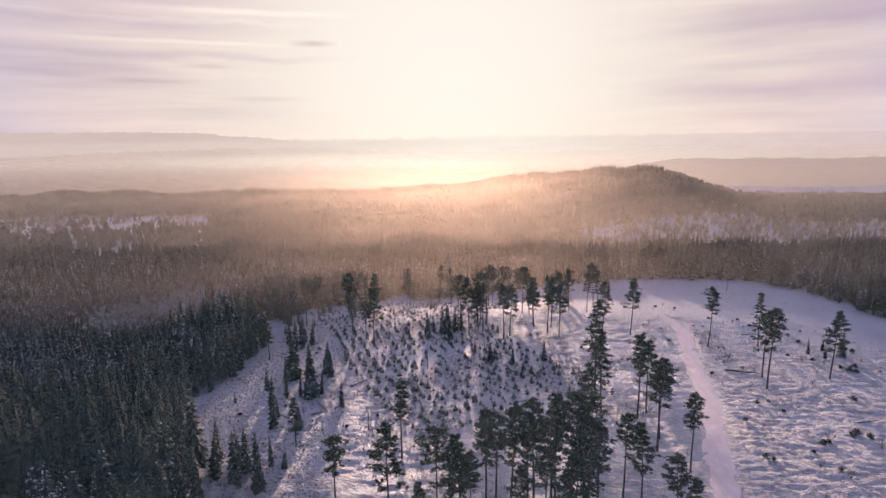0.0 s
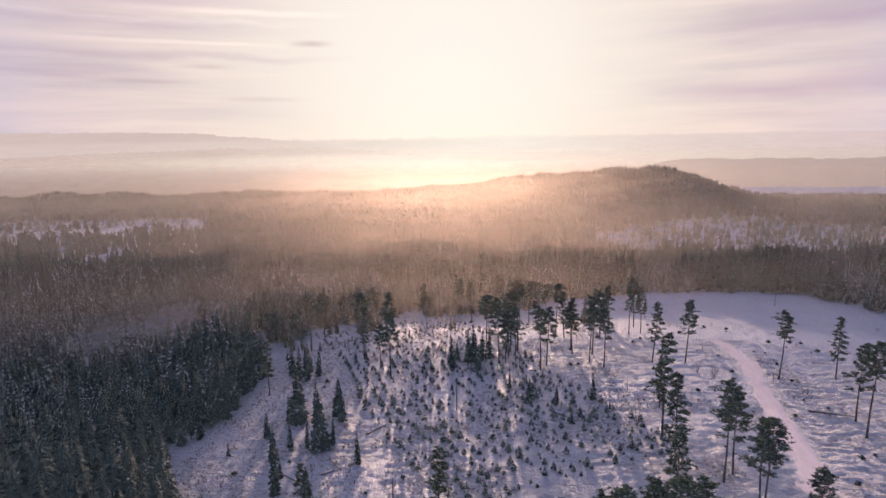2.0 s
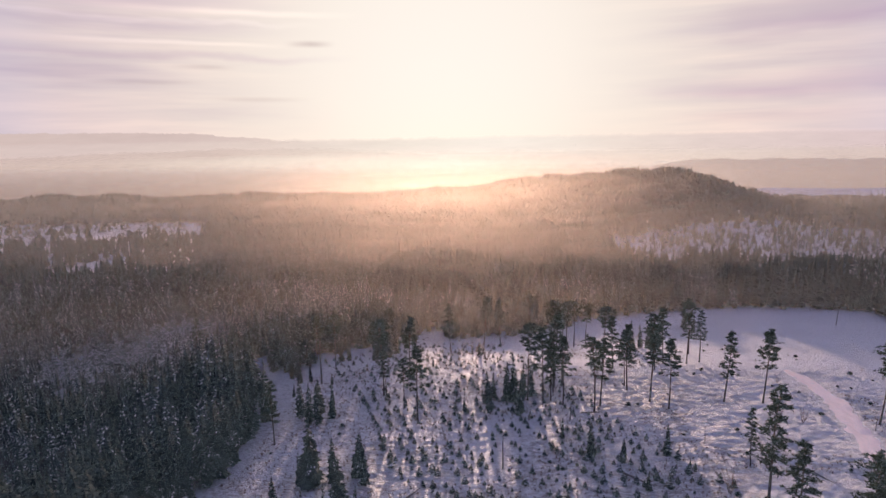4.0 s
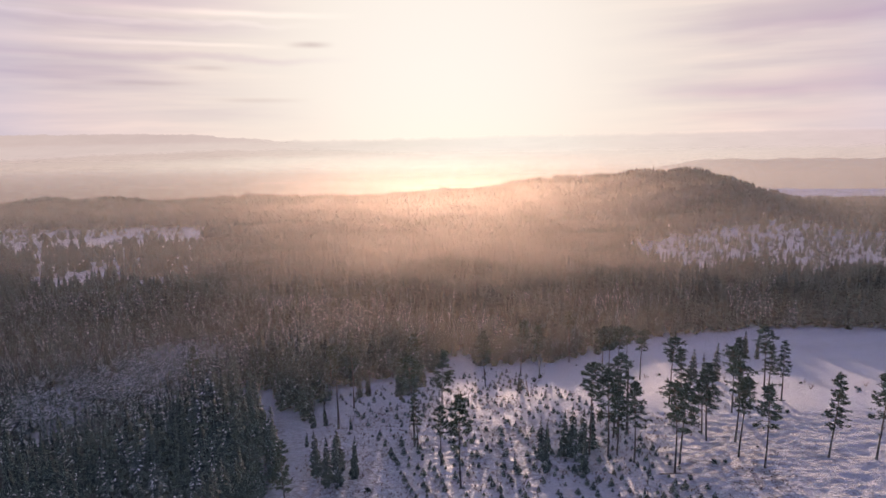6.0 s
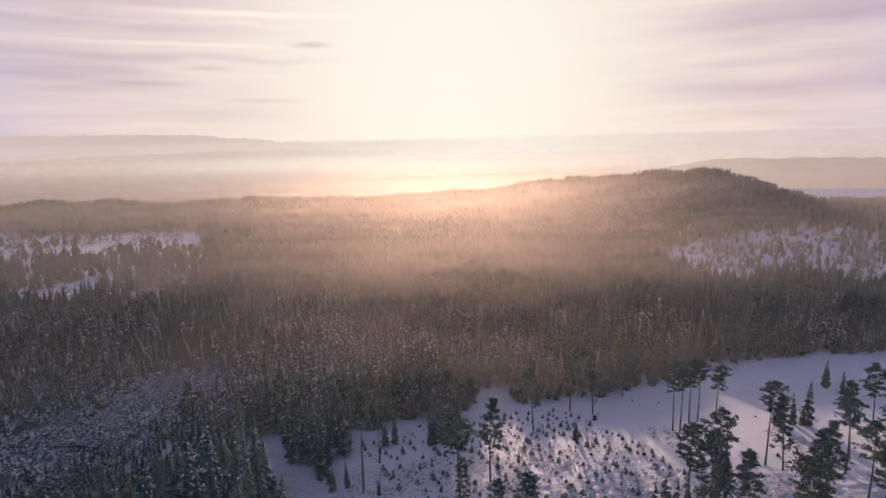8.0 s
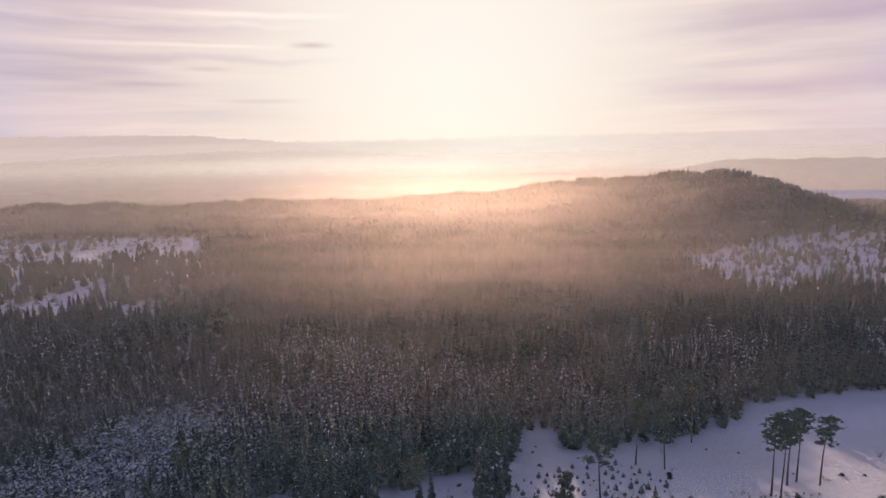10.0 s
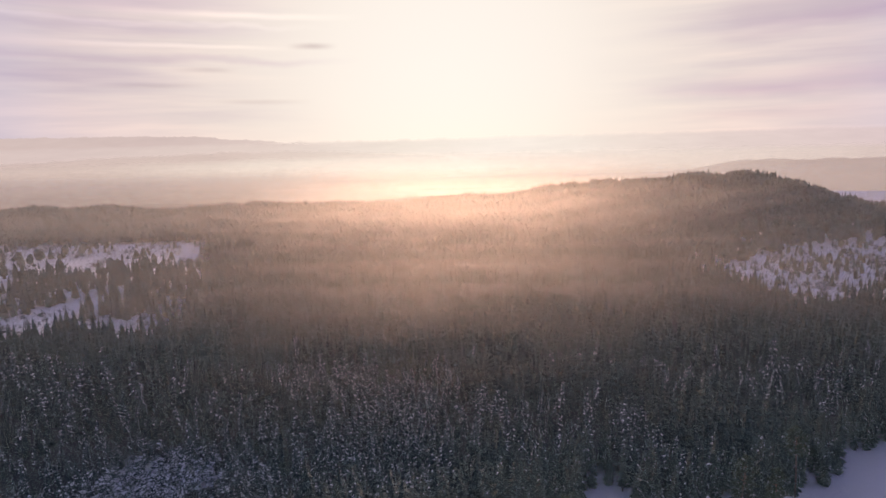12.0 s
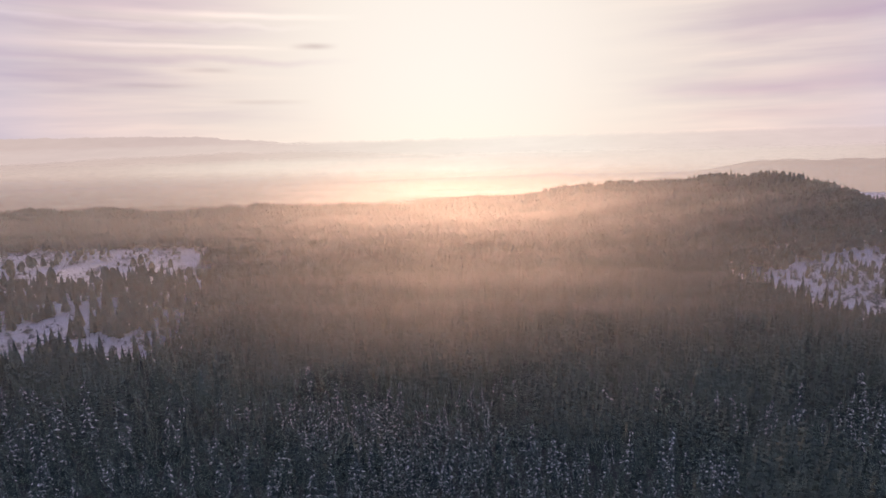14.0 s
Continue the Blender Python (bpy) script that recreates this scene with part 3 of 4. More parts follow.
YOUNG_WEST = [(-79, 190, 3.5), (-76, 179, 3.4), (-70, 168, 9), (-67, 165, 9.6), (-66.5, 170, 8.5), (-67, 126, 2.7), (-64.5, 164, 9.4), (-62.5, 167, 8.4), (-75, 188.5, 5.5), (-77.5, 187.5, 4.5), (-68.5, 186, 3), (-72, 206, 7), (-70, 207, 7.5), (-62.3, 206, 8), (-32.4, 208, 4.5), (-61, 208, 13), (-59, 210, 13.5), (-60, 213, 14), (-57.5, 214, 12.5), (-58, 140, 12.5), (-57, 124, 7.2), (-55, 128, 6.4), (-52, 113, 10.1), (-52, 129, 7), (-50, 143, 8.7),
              (-49, 128, 12.5), (-48, 140, 9.9), (-47, 130, 6.5), (-44, 197, 3.2), (-43, 97, 3.9), (-40, 123, 6.1), (-33, 169, 3.6), (-60, 140, 6.5), (-53, 118, 5), (-46, 112, 6), (-62, 133, 6), (-54, 141, 9)]
YOUNG_CLUMP = [(-50, 96, 9), (-47, 94, 9.5), (-53, 99, 8), (-49, 91, 9), (-45, 90, 8), (-55, 94, 9), (-57, 99, 8.5), (-51, 93, 10), (-46, 98, 6.5)]
YOUNG_EAST = [(-28, 173.5, 8.2), (-27.6, 169, 6.4), (-27, 177, 6), (-24, 175.5, 9.5), (-22.5, 175.2, 10.5), (-21, 169, 7), (-20.5, 177, 9), (-18.4, 178, 9.6), (-12.7, 157.5, 4.5), (-8, 151, 5.8), (-2.2, 150.5, 4.6),
              (0.2, 141, 3.7), (6, 152.7, 6.5), (9, 148.6, 2.4), (10.5, 217.5, 8.5), (13.5, 218, 7.5), (33, 246, 7.5), (34.5, 241, 6), (79.4, 172, 5), (85, 176, 3.7), (88.7, 173, 7.6), (83, 170, 4), (16, 218, 10)]
for rows in (YOUNG_WEST, YOUNG_CLUMP, YOUNG_EAST):
    for n, (x, y, h) in enumerate(rows):
        plant(small[(n * 3) % 5], x, y, h, rng, 3.0, 0.62 + 0.4 * rng.random() if h > 6 else 0.9)

# dead poles and snags
pole = Shape()
pole.put(tube([(0, 0, 0), (0.03, 0.02, 2), (0, 0.05, 4), (0.05, 0, 6)], [0.14, 0.11, 0.08, 0.04], 6))
for k in range(7):
    a = k * 2.2
    pole.put(limb((0, 0, 2 + k * 0.5), (0.5 * math.cos(a), 0.5 * math.sin(a), 2.1 + k * 0.5), 0.03, 0.01))
pole_me = pole.mesh("dead_pole", DEAD_WOOD, True)
for x, y, h in [(-71.6, 187, 12), (-11, 184, 14), (36.3, 216, 1.8), (37.7, 223, 1.2), (50, 97.5, 2.0), (50, 168.3, 3.2), (83.7, 254, 6), (-13, 183, 12), (-31, 112, 5), (-24, 146, 7), (30, 215, 1.4), (14.5, 159, 3.4), (-10.5, 166, 4.5)]:
    ob = tagged(new("dead_pole", pole_me), "bare grey dead tree stem standing in the snow", "dead tree", "dead stems in the clearing")
    ob.matrix_basis = standing(x, y, h / 6.0, rng.uniform(0, 360), (rng.uniform(-3, 3), rng.uniform(-3, 3)))


# ---- leafless shrubs, planted saplings, grass ----
def shrub_shape(seed, h, stems):
    r = random.Random(seed)
    s = Shape()
    for _ in range(stems):
        a, sp = r.uniform(0, 6.283), r.uniform(0.15, 0.55)
        e = (math.cos(a) * sp * h, math.sin(a) * sp * h, h * r.uniform(0.6, 1.0))
        s.put(limb((0.1 * math.cos(a), 0.1 * math.sin(a), 0), e, 0.035, 0.012))
        for _ in range(4):
            q = r.uniform(0.35, 0.95)
            p = tuple(c * q for c in e)
            s.put(limb(p, (p[0] + r.gauss(0, 0.3), p[1] + r.gauss(0, 0.3), p[2] + r.uniform(0.2, 0.7)), 0.02, 0.006))
    return s


shrubs = [shrub_shape(200 + k, 3.0, 9 + k).mesh("shrub", TWIG) for k in range(3)]
r2 = random.Random(77)
spots = [(-30, 203, 5.2), (13.4, 141.4, 4.2), (14.8, 200.7, 3), (33.6, 172.6, 3.4), (37, 170, 3.3), (60, 118, 2.5), (66, 121, 3.2), (69, 117, 2.8), (57, 104, 2.0), (75, 165, 2.5)]
for _ in range(46):
    spots.append((r2.uniform(30, 110), r2.uniform(95, 235), r2.uniform(0.7, 1.7)))
for _ in range(26):
    spots.append((r2.uniform(-70, 40), r2.uniform(150, 235), r2.uniform(0.7, 1.9)))
for n, (x, y, h) in enumerate(spots):
    if not inside(CLEARING, np.array([x]), np.array([y]))[0] or abs(x - float(track_x(y))) < 3:
        continue
    ob = tagged(new("shrub", shrubs[n % 3]), "leafless brown shrub poking through the snow", "shrub", "shrubs in the clearing")
    ob.matrix_basis = standing(x, y, h / 3.0, r2.uniform(0, 360))


def bush_shape(seed):
    """A low dense juniper: short sprays heaped round the root."""
    r = random.Random(seed)
    s = Shape()
    for _ in range(26):
        a, d = r.uniform(0, 6.283), r.uniform(0, 0.55)
        s.put(tuft(r, (d * math.cos(a), d * math.sin(a), r.uniform(0.1, 0.75) * (1.1 - d)), r.uniform(0.28, 0.5), 7))
    return s.put(tube([(0, 0, -0.1), (0, 0, 0.9)], [0.07, 0.03], 4))


bushes = [bush_shape(250 + k).mesh("juniper_bush", SPRUCE) for k in range(4)]
r3 = random.Random(91)
THICKETS = [(81.4, 182.6, 1.2), (80.4, 187.7, 1.2), (73, 169.3, 0.9), (75.8, 141, 1.2), (67.4, 122.8, 1.5), (66, 121.5, 1.2), (69, 121, 1.3), (58.4, 116.6, 1.2), (59.5, 117.4, 0.9), (44.9, 109.1, 1.1), (46, 108.6, 0.8),
            (52.2, 133.9, 0.9), (84.6, 160.7, 1.6), (83, 162, 1.2), (86, 160, 1.2), (78, 166, 1.1), (88, 165, 1.3), (90, 183, 1.2), (94, 178, 1.4), (72, 195, 1.1), (61, 200, 1.0), (98, 196, 1.3)]
for n in range(120 + len(THICKETS)):
    x, y = (r3.gauss(80, 13), r3.gauss(188, 22)) if n < 14 else (r3.uniform(-72, 60), r3.uniform(96, 238))
    size = r3.uniform(0.35, 0.95)
    if n >= 120:
        x, y, size = THICKETS[n - 120]
    if not inside(CLEARING, np.array([x]), np.array([y]))[0] or abs(x - float(track_x(y))) < 3:
        continue
    ob = tagged(new("juniper_bush", bushes[n % 4]), "low dark juniper bush in the snow", "bush", "juniper bushes in the clearing")
    ob.matrix_basis = standing(x, y, size, r3.uniform(0, 360), sink=0.05)


def fallen_stem(length, seed):
    """A felled stem with broken branch stubs, lying along x."""
    r = random.Random(seed)
    s = Shape()
    pts = [(0, length * q, 0.04 * math.sin(7 * q)) for q in (0, 0.25, 0.5, 0.75, 1.0)]
    v, f = tube([(p[0], p[2], p[1]) for p in pts], [0.19, 0.17, 0.14, 0.10, 0.05], 7)
    s.put(([(z, x, y + 0.12) for x, y, z in v], f))
    for _ in range(12):
        q, a = r.uniform(0.3, 1.0), r.uniform(0.2, 2.9)
        s.put(limb((length * q, 0, 0.12), (length * q + r.uniform(0.2, 0.8), math.cos(a) * 0.9, 0.12 + math.sin(a) * 0.8), 0.03, 0.01))
    return s


stems = [fallen_stem(7.0, 270 + k).mesh("fallen_stem", DEAD_WOOD, True) for k in range(3)]
for n, (x, y, l, turn) in enumerate([(51.5, 153.5, 9, -12), (-46, 119, 6, 35), (-43, 121, 5, 130), (-8, 169, 5, 10), (-3, 146, 6, -40), (70, 128, 6, 20), (66, 185, 5, 5), (-41, 134, 6, 60), (-50, 117, 5, 150), (30, 150, 5, -60)]):
    ob = tagged(new("fallen_stem", stems[n % 3]), "fallen grey stem with broken branches lying in the snow", "log", "fallen stems in the clearing")
    ob.matrix_basis = standing(x, y, l / 7.0, turn, sink=0.02)


def sapling_arrays(seed):
    v, f = spruce_arrays(seed, 1.6, 0.78, 8, 7, 0.02, 0.05, 2.0)
    t, g = tube([(0, 0, -0.1), (0, 0, 1.55)], [0.05, 0.02], 3)
    return v + t, f + [tuple(i + len(v) for i in q) for q in g]


def scatter(name, templates, xs, ys, zs, scales, widths, mat, label, category):
    """Many trees joined into one mesh; each takes a template, a turn and a size of its own."""
    rs = np.random.RandomState(len(xs))
    pick = rs.randint(0, len(templates), len(xs))
    V, F, n0 = [], [], 0
    for k, (tv, tf) in enumerate(templates):
        sel = np.where(pick == k)[0]
        if not len(sel):
            continue
        tv, tf = np.asarray(tv, np.float32), np.asarray(tf, np.int32)
        a = rs.uniform(0, 6.283, len(sel))
        c, s = np.cos(a)[:, None], np.sin(a)[:, None]
        w, h = (scales[sel] * widths[sel])[:, None], scales[sel][:, None]
        x = (tv[None, :, 0] * c - tv[None, :, 1] * s) * w + xs[sel][:, None]
        y = (tv[None, :, 0] * s + tv[None, :, 1] * c) * w + ys[sel][:, None]
        z = tv[None, :, 2] * h + zs[sel][:, None]
        V.append(np.stack([x, y, z], 2).reshape(-1, 3))
        F.append((tf[None, :, :] + (np.arange(len(sel)) * len(tv))[:, None, None] + n0).reshape(-1, 3))
        n0 += len(sel) * len(tv)
    return tagged(new(name, mesh_of(name, np.concatenate(V), np.concatenate(F), mat)), label, category, kind="stuff")


rs = np.random.RandomState(21)
row_way, row_off = np.array([0.51, -0.86]), np.array([0.86, 0.51])
px, py = [], []
for r in range(17):
    s = 0.0
    while s < 112:
        s += rs.uniform(1.1, 2.4)
        p = np.array([-78.0, 207.0]) + row_off * (r * 2.9 + rs.normal(0, 0.42)) + row_way * s + np.array([0.8, 0.3]) * math.sin(s * 0.06) * 2
        px.append(p[0]), py.append(p[1])
px, py = np.array(px), np.array(py)
keep = inside(CLEARING, px, py) & inside(CLEARING, px - 3, py + 3) & (py > 100) & (rs.rand(len(px)) < 0.78 + 0.25 * value_noise(px, py, 9, 45))
px, py = px[keep], py[keep]
pz, ph = ground_z(px, py) - 0.05, rs.uniform(0.45, 1.3, len(px)) * rs.uniform(0.7, 1.0, len(px)) * (1 - 0.25 * smooth(170, 200, py))
chosen = np.where((py > 150) & (py < 186))[0][:290]
sapling_me = [mesh_of("sapling", *sapling_arrays(300 + k), SAPLING) for k in range(4)]
for n in chosen:
    ob = tagged(new("sapling", sapling_me[n % 4]), "knee-high planted conifer sapling in a snowy row", "sapling", "planted sapling rows")
    ob.matrix_basis = pose(px[n], py[n], pz[n], 0, 0, n * 77.0) @ Matrix.Scale(float(ph[n]), 4)
rest = np.setdiff1d(np.arange(len(px)), chosen)
scatter("sapling_rows", [sapling_arrays(310 + k) for k in range(4)], px[rest], py[rest], pz[rest], ph[rest], np.ones(len(rest)), SAPLING, "planted conifer saplings in rows across the snow", "saplings")

# frost-covered saplings in the glade
qx, qy = rs.uniform(-176, -108, 3600), rs.uniform(184, 254, 3600)
keep = inside([(-176, 206), (-152, 185), (-130, 196), (-115, 222), (-111, 244), (-148, 253)], qx, qy)
qx, qy = qx[keep], qy[keep]
scatter("frosted_saplings", [sapling_arrays(330 + k) for k in range(4)], qx, qy, land(qx, qy), 0.4 + 1.9 * rs.rand(len(qx)) ** 2, rs.uniform(0.8, 1.2, len(qx)), RIMED, "frosted young spruces scattered over a snowy glade", "saplings")

# young scrub over the open fields of the valley
for name, field, n in (("field_scrub", FIELD_EAST, 3600), ("field_scrub", FIELD_WEST, 1800), ("field_scrub", FIELD_WEST_NEAR, 500)):
    corner = np.array(field)
    qx, qy = rs.uniform(corner[:, 0].min(), corner[:, 0].max(), n), rs.uniform(corner[:, 1].min(), corner[:, 1].max(), n)
    keep = inside(field, qx, qy) & (value_noise(qx, qy, 22, 66) + 0.5 * value_noise(qx, qy, 8, 67) > rs.uniform(-0.9, 0.5, n))
    qx, qy = qx[keep], qy[keep]
    scatter(name, [sapling_arrays(340 + k) for k in range(4)], qx, qy, land(qx, qy) - 0.1, 0.6 + 1.8 * rs.rand(len(qx)) ** 2, rs.uniform(1.0, 1.7, len(qx)), RIMED, "frosted scrub and young trees scattered over a snowy field", "scrub")

# dry grass tufts and slash that stick out of the snow
gx, gy = rs.uniform(-75, 115, 34000), rs.uniform(80, 215, 34000)
keep = inside(CLEARING, gx, gy) & (value_noise(gx, gy, 9, 41) + 0.5 * value_noise(gx, gy, 30, 42) + 0.55 * smooth(20, -20, gx) - 0.5 * smooth(185, 205, gy) - 0.75 * smooth(10, 35, gx) > 0.12) & (np.abs(gx - track_x(gy)) > 2.4)
gx, gy = gx[keep], gy[keep]
tufts = []
for k in range(4):
    r = random.Random(400 + k)
    v, f = [], []
    for _ in range(7):
        a, l = r.uniform(0, 6.283), r.uniform(0.25, 0.6)
        c, s = math.cos(a), math.sin(a)
        n = len(v)
        v += [(c * 0.05 - s * 0.05, s * 0.05 + c * 0.05, -0.05), (c * 0.05 + s * 0.05, s * 0.05 - c * 0.05, -0.05), (c * l * 0.7, s * l * 0.7, l * 0.75)]
        f.append((n, n + 1, n + 2))
    tufts.append((v, f))
scatter("dry_grass", tufts, gx, gy, ground_z(gx, gy), rs.uniform(0.4, 1.25, len(gx)), np.ones(len(gx)), TWIG, "dry brown grass tufts sticking out of the snow", "grass")


# ---- forest ----
def forest_points(step, lo, hi, seed):
    """Jittered places on a lattice between two distances ahead, inside the wooded wedge of the valley."""
    rs = np.random.RandomState(seed)
    X, Y = np.meshgrid(np.arange(-880, 560, step), np.arange(20, 960, step))
    X, Y = (X + rs.uniform(-0.48, 0.48, X.shape) * step).ravel(), (Y + rs.uniform(-0.48, 0.48, Y.shape) * step).ravel()
    d, u = deep_side(X, Y)
    ragged = d + smooth(120, 300, d) * (16 * value_noise(X, Y, 26, 73) + 9 * value_noise(X, Y, 8, 74))
    k = (ragged > lo) & (ragged <= hi) & (X > -0.985 * Y - 22) & (X < 0.57 * Y + 30) & ~inside(CLEARING, X, Y) & ~warped(CLEARING, X, Y, 3.5)
    for field, left in ((GLADE, 0.2), (HOLLOW, 0.25), (FIELD_WEST, 0.18), (FIELD_WEST_BELT, 0.5), (FIELD_WEST_NEAR, 0.28), (FIELD_EAST, 0.36), (FIELD_EAST_SLOPE, 0.7), (FIELD_FAR, -0.5)):
        k &= ~(warped(field, X, Y) & (rs.rand(X.size) > left + 0.45 * value_noise(X, Y, 26, 65)))
    return X[k], Y[k]


def old_growth(x, y):
    """1 in the stands of tall dark spruce, 0 in the younger frosted ones."""
    return smooth(-0.12, 0.22, value_noise(x, y, 24, 58) + 0.45 * value_noise(x, y, 9, 59))


def forest_height(x, y, rs, spread=(0.72, 1.18)):
    h = 12.0 + 1.6 * value_noise(x, y, 45, 51) + 1.2 * value_noise(x, y, 12, 52)
    h = h * (0.86 + 0.28 * old_growth(x, y))
    young = smooth(-98, -128, x) * smooth(140, 172, y) * (1 - smooth(255, 290, y))
    h = h * (1 - 0.45 * young)
    d, u = deep_side(x, y)
    h = h * np.where(inside(GLADE, x, y), 0.42, 1.0)
    open_ = warped(FIELD_WEST, x, y, 14.0) | warped(FIELD_EAST, x, y, 14.0)
    h = h * np.where(open_, rs.uniform(0.22, 0.8, len(x)), 1.0)
    return h * rs.uniform(*spread, len(x))


def with_heart(v, f, h, r):
    """The close inner boughs and stem of a spruce, six-sided and ragged at the foot."""
    n = len(v)
    ring = [(0.7 * r * (0.8 + 0.4 * (k % 2)) * math.cos(k * 1.047), 0.7 * r * (0.8 + 0.4 * (k % 2)) * math.sin(k * 1.047), h * (0.06 + 0.05 * (k % 2))) for k in range(6)]
    foot = [(0.15, 0, -0.3), (-0.08, 0.13, -0.3), (-0.08, -0.13, -0.3)]
    v = v + ring + [(0, 0, h * 0.97)] + foot + [(0, 0, h * 0.3)]
    f = f + [(n + k, n + (k + 1) % 6, n + 6) for k in range(6)] + [(n + 7 + k, n + 7 + (k + 1) % 3, n + 10) for k in range(3)]
    return v, f


def old_spruce(seed, h, r, whorls, boughs):
    v, f = spruce_arrays(seed, h, r, whorls, boughs, 0.12, 0.42)
    return with_heart(v, f, h, r)


def bough_snow(seed, h, r, whorls, boughs):
    """The pads of snow that lie on the tips of the boughs of old_spruce() with the same numbers."""
    v, f = spruce_arrays(seed, h, r, whorls, boughs, 0.12, 0.42)
    pick = random.Random(seed + 7)
    verts, faces = [], []
    stride = 5
    for i in range(0, len(v) - 4, stride):
        top, left, tip, right = (Vector(v[i + k]) for k in (0, 1, 2, 3))
        if tip.z < 0.22 * h or pick.random() < 0.58:
            continue
        q, n = pick.uniform(0.22, 0.45), len(verts)
        back = top.lerp(tip, q)
        up = Vector((0, 0, 0.05))
        a, b = back.lerp(left, 0.17) + up, back.lerp(right, 0.17) + up
        verts += [tuple(a), tuple(tip + up), tuple(b), tuple(back + Vector((0, 0, 0.22)))]
        faces += [(n, n + 1, n + 3), (n + 1, n + 2, n + 3)]
    return verts, faces


def round_crown(seed, h, r):
    """A broadleaf or pine seen from far: a lumpy crown on a short stem."""
    pick = random.Random(seed)
    verts, faces = [], []
    for z, q in ((0.18, 0.45), (0.38, 0.95), (0.6, 1.0), (0.8, 0.72), (0.94, 0.3)):
        for k in range(7):
            a, w = 0.898 * k + pick.uniform(-0.25, 0.25), r * q * pick.uniform(0.7, 1.2)
            verts.append((w * math.cos(a), w * math.sin(a), h * (z + pick.uniform(-0.05, 0.05))))
    for row in range(4):
        for k in range(7):
            a, b = row * 7 + k, row * 7 + (k + 1) % 7
            faces += [(a, b, b + 7), (a, b + 7, a + 7)]
    verts.append((0, 0, h))
    faces += [(28 + k, 28 + (k + 1) % 7, 35) for k in range(7)]
    verts += [(0.16, 0, -0.3), (-0.08, 0.14, -0.3), (-0.08, -0.14, -0.3), (0, 0, h * 0.6)]
    faces += [(36, 37, 39), (37, 38, 39), (38, 36, 39)]
    return verts, faces


# the nearest edge trees are trees of their own
rs = np.random.RandomState(33)
fx, fy = forest_points(3.1, 20, 315, 70)
edge = np.zeros(len(fx), bool)
for ox, oy in ((9, 0), (0, -11), (7, -7), (-9, 0)):
    edge |= inside(CLEARING, fx + ox, fy + oy)
edge &= (fy > 70) & (fx < 110)
own = np.where(edge)[0]
own = own[np.argsort(np.hypot(fx[own] + 40, fy[own] - 150))][:290]
edge_kinds = []
for k in range(6):
    h = 13.0
    w, c = Shape(), Shape()
    w.put(tube([(0, 0, 0), (0.03, 0, 5), (0, 0.03, 12)], [0.19, 0.13, 0.03], 6))
    c.put(spruce_arrays(120 + k, h, (2.0, 1.8, 2.2, 1.7, 1.9, 1.6)[k], 19, 9, (0.06, 0.12, 0.08, 0.2, 0.1, 0.05)[k], 0.42))
    edge_kinds.append((whole_tree("spruce_tree", w, c, SPRUCE_BARK, SPRUCE, "dark spruce at the forest edge with some snow on its boughs", "tree", "spruces along the forest edge"), h))
hs = forest_height(fx, fy, rs)
for n in own:
    plant(edge_kinds[n % 6], float(fx[n]), float(fy[n]), float(hs[n]) * 1.04, rng, 1.5)
left = np.setdiff1d(np.arange(len(fx)), own)
fx, fy, hs = fx[left], fy[left], hs[left]
frost = 1 - old_growth(fx, fy) + 0.6 * ((fx < -84) & (fy > 142) & (fy < 285))
young = frost > rs.uniform(0.3, 1.3, len(fx))
near_kinds = [old_spruce(500 + k, 13, (2.1, 1.9, 2.3, 1.8, 2.0)[k], 13, 7) for k in range(5)]
width = np.random.RandomState(8).uniform(0.85, 1.2, len(fx)) * (0.95 + 0.2 * old_growth(fx, fy))
for name, sel, mat, label in (("near_forest", ~young, FOREST, "dense dark spruce forest dusted with snow"), ("frosted_forest", young, FROSTED, "young spruces thick with frost and snow")):
    scatter(name, near_kinds, fx[sel], fy[sel], ground_z(fx[sel], fy[sel]) - 0.2, hs[sel] / 13.0, width[sel], mat, label, "forest")
    if mat is FROSTED:
        scatter("bough_snow", [bough_snow(500 + k, 13, (2.1, 1.9, 2.3, 1.8, 2.0)[k], 13, 7) for k in range(5)], fx[sel], fy[sel], ground_z(fx[sel], fy[sel]) - 0.2, hs[sel] / 13.0, width[sel], BOUGH_SNOW, "small pads of snow on the tips of spruce boughs", "snow")
fx, fy = forest_points(4.1, 315, 500, 71)
hs = forest_height(fx, fy, rs, (0.82, 1.14))
scatter("valley_forest", [old_spruce(520 + k, 13, (2.6, 2.3, 2.8, 2.5)[k], 7, 6) for k in range(4)], fx, fy, land(fx, fy) - 0.2, hs / 13.0, np.random.RandomState(9).uniform(0.85, 1.25, len(fx)), FAR_FOREST,
        "dense spruce forest on the valley floor", "forest")
fx, fy = forest_points(5.2, 494, 900, 72)
hs = forest_height(fx, fy, rs, (0.86, 1.10)) * 0.94
scatter("ridge_forest", [with_heart(*spruce_arrays(540 + k, 13, (3.0, 2.7, 3.2)[k], 4, 5, 0.1, 0.4), 13, 3.0) for k in range(3)] + [round_crown(560 + k, 11.5, 2.7) for k in range(4)], fx, fy, land(fx, fy) - 0.3, hs / 13.0,
        np.random.RandomState(10).uniform(0.9, 1.3, len(fx)), FAR_FOREST, "mixed forest covering the ridge beyond the valley", "forest")


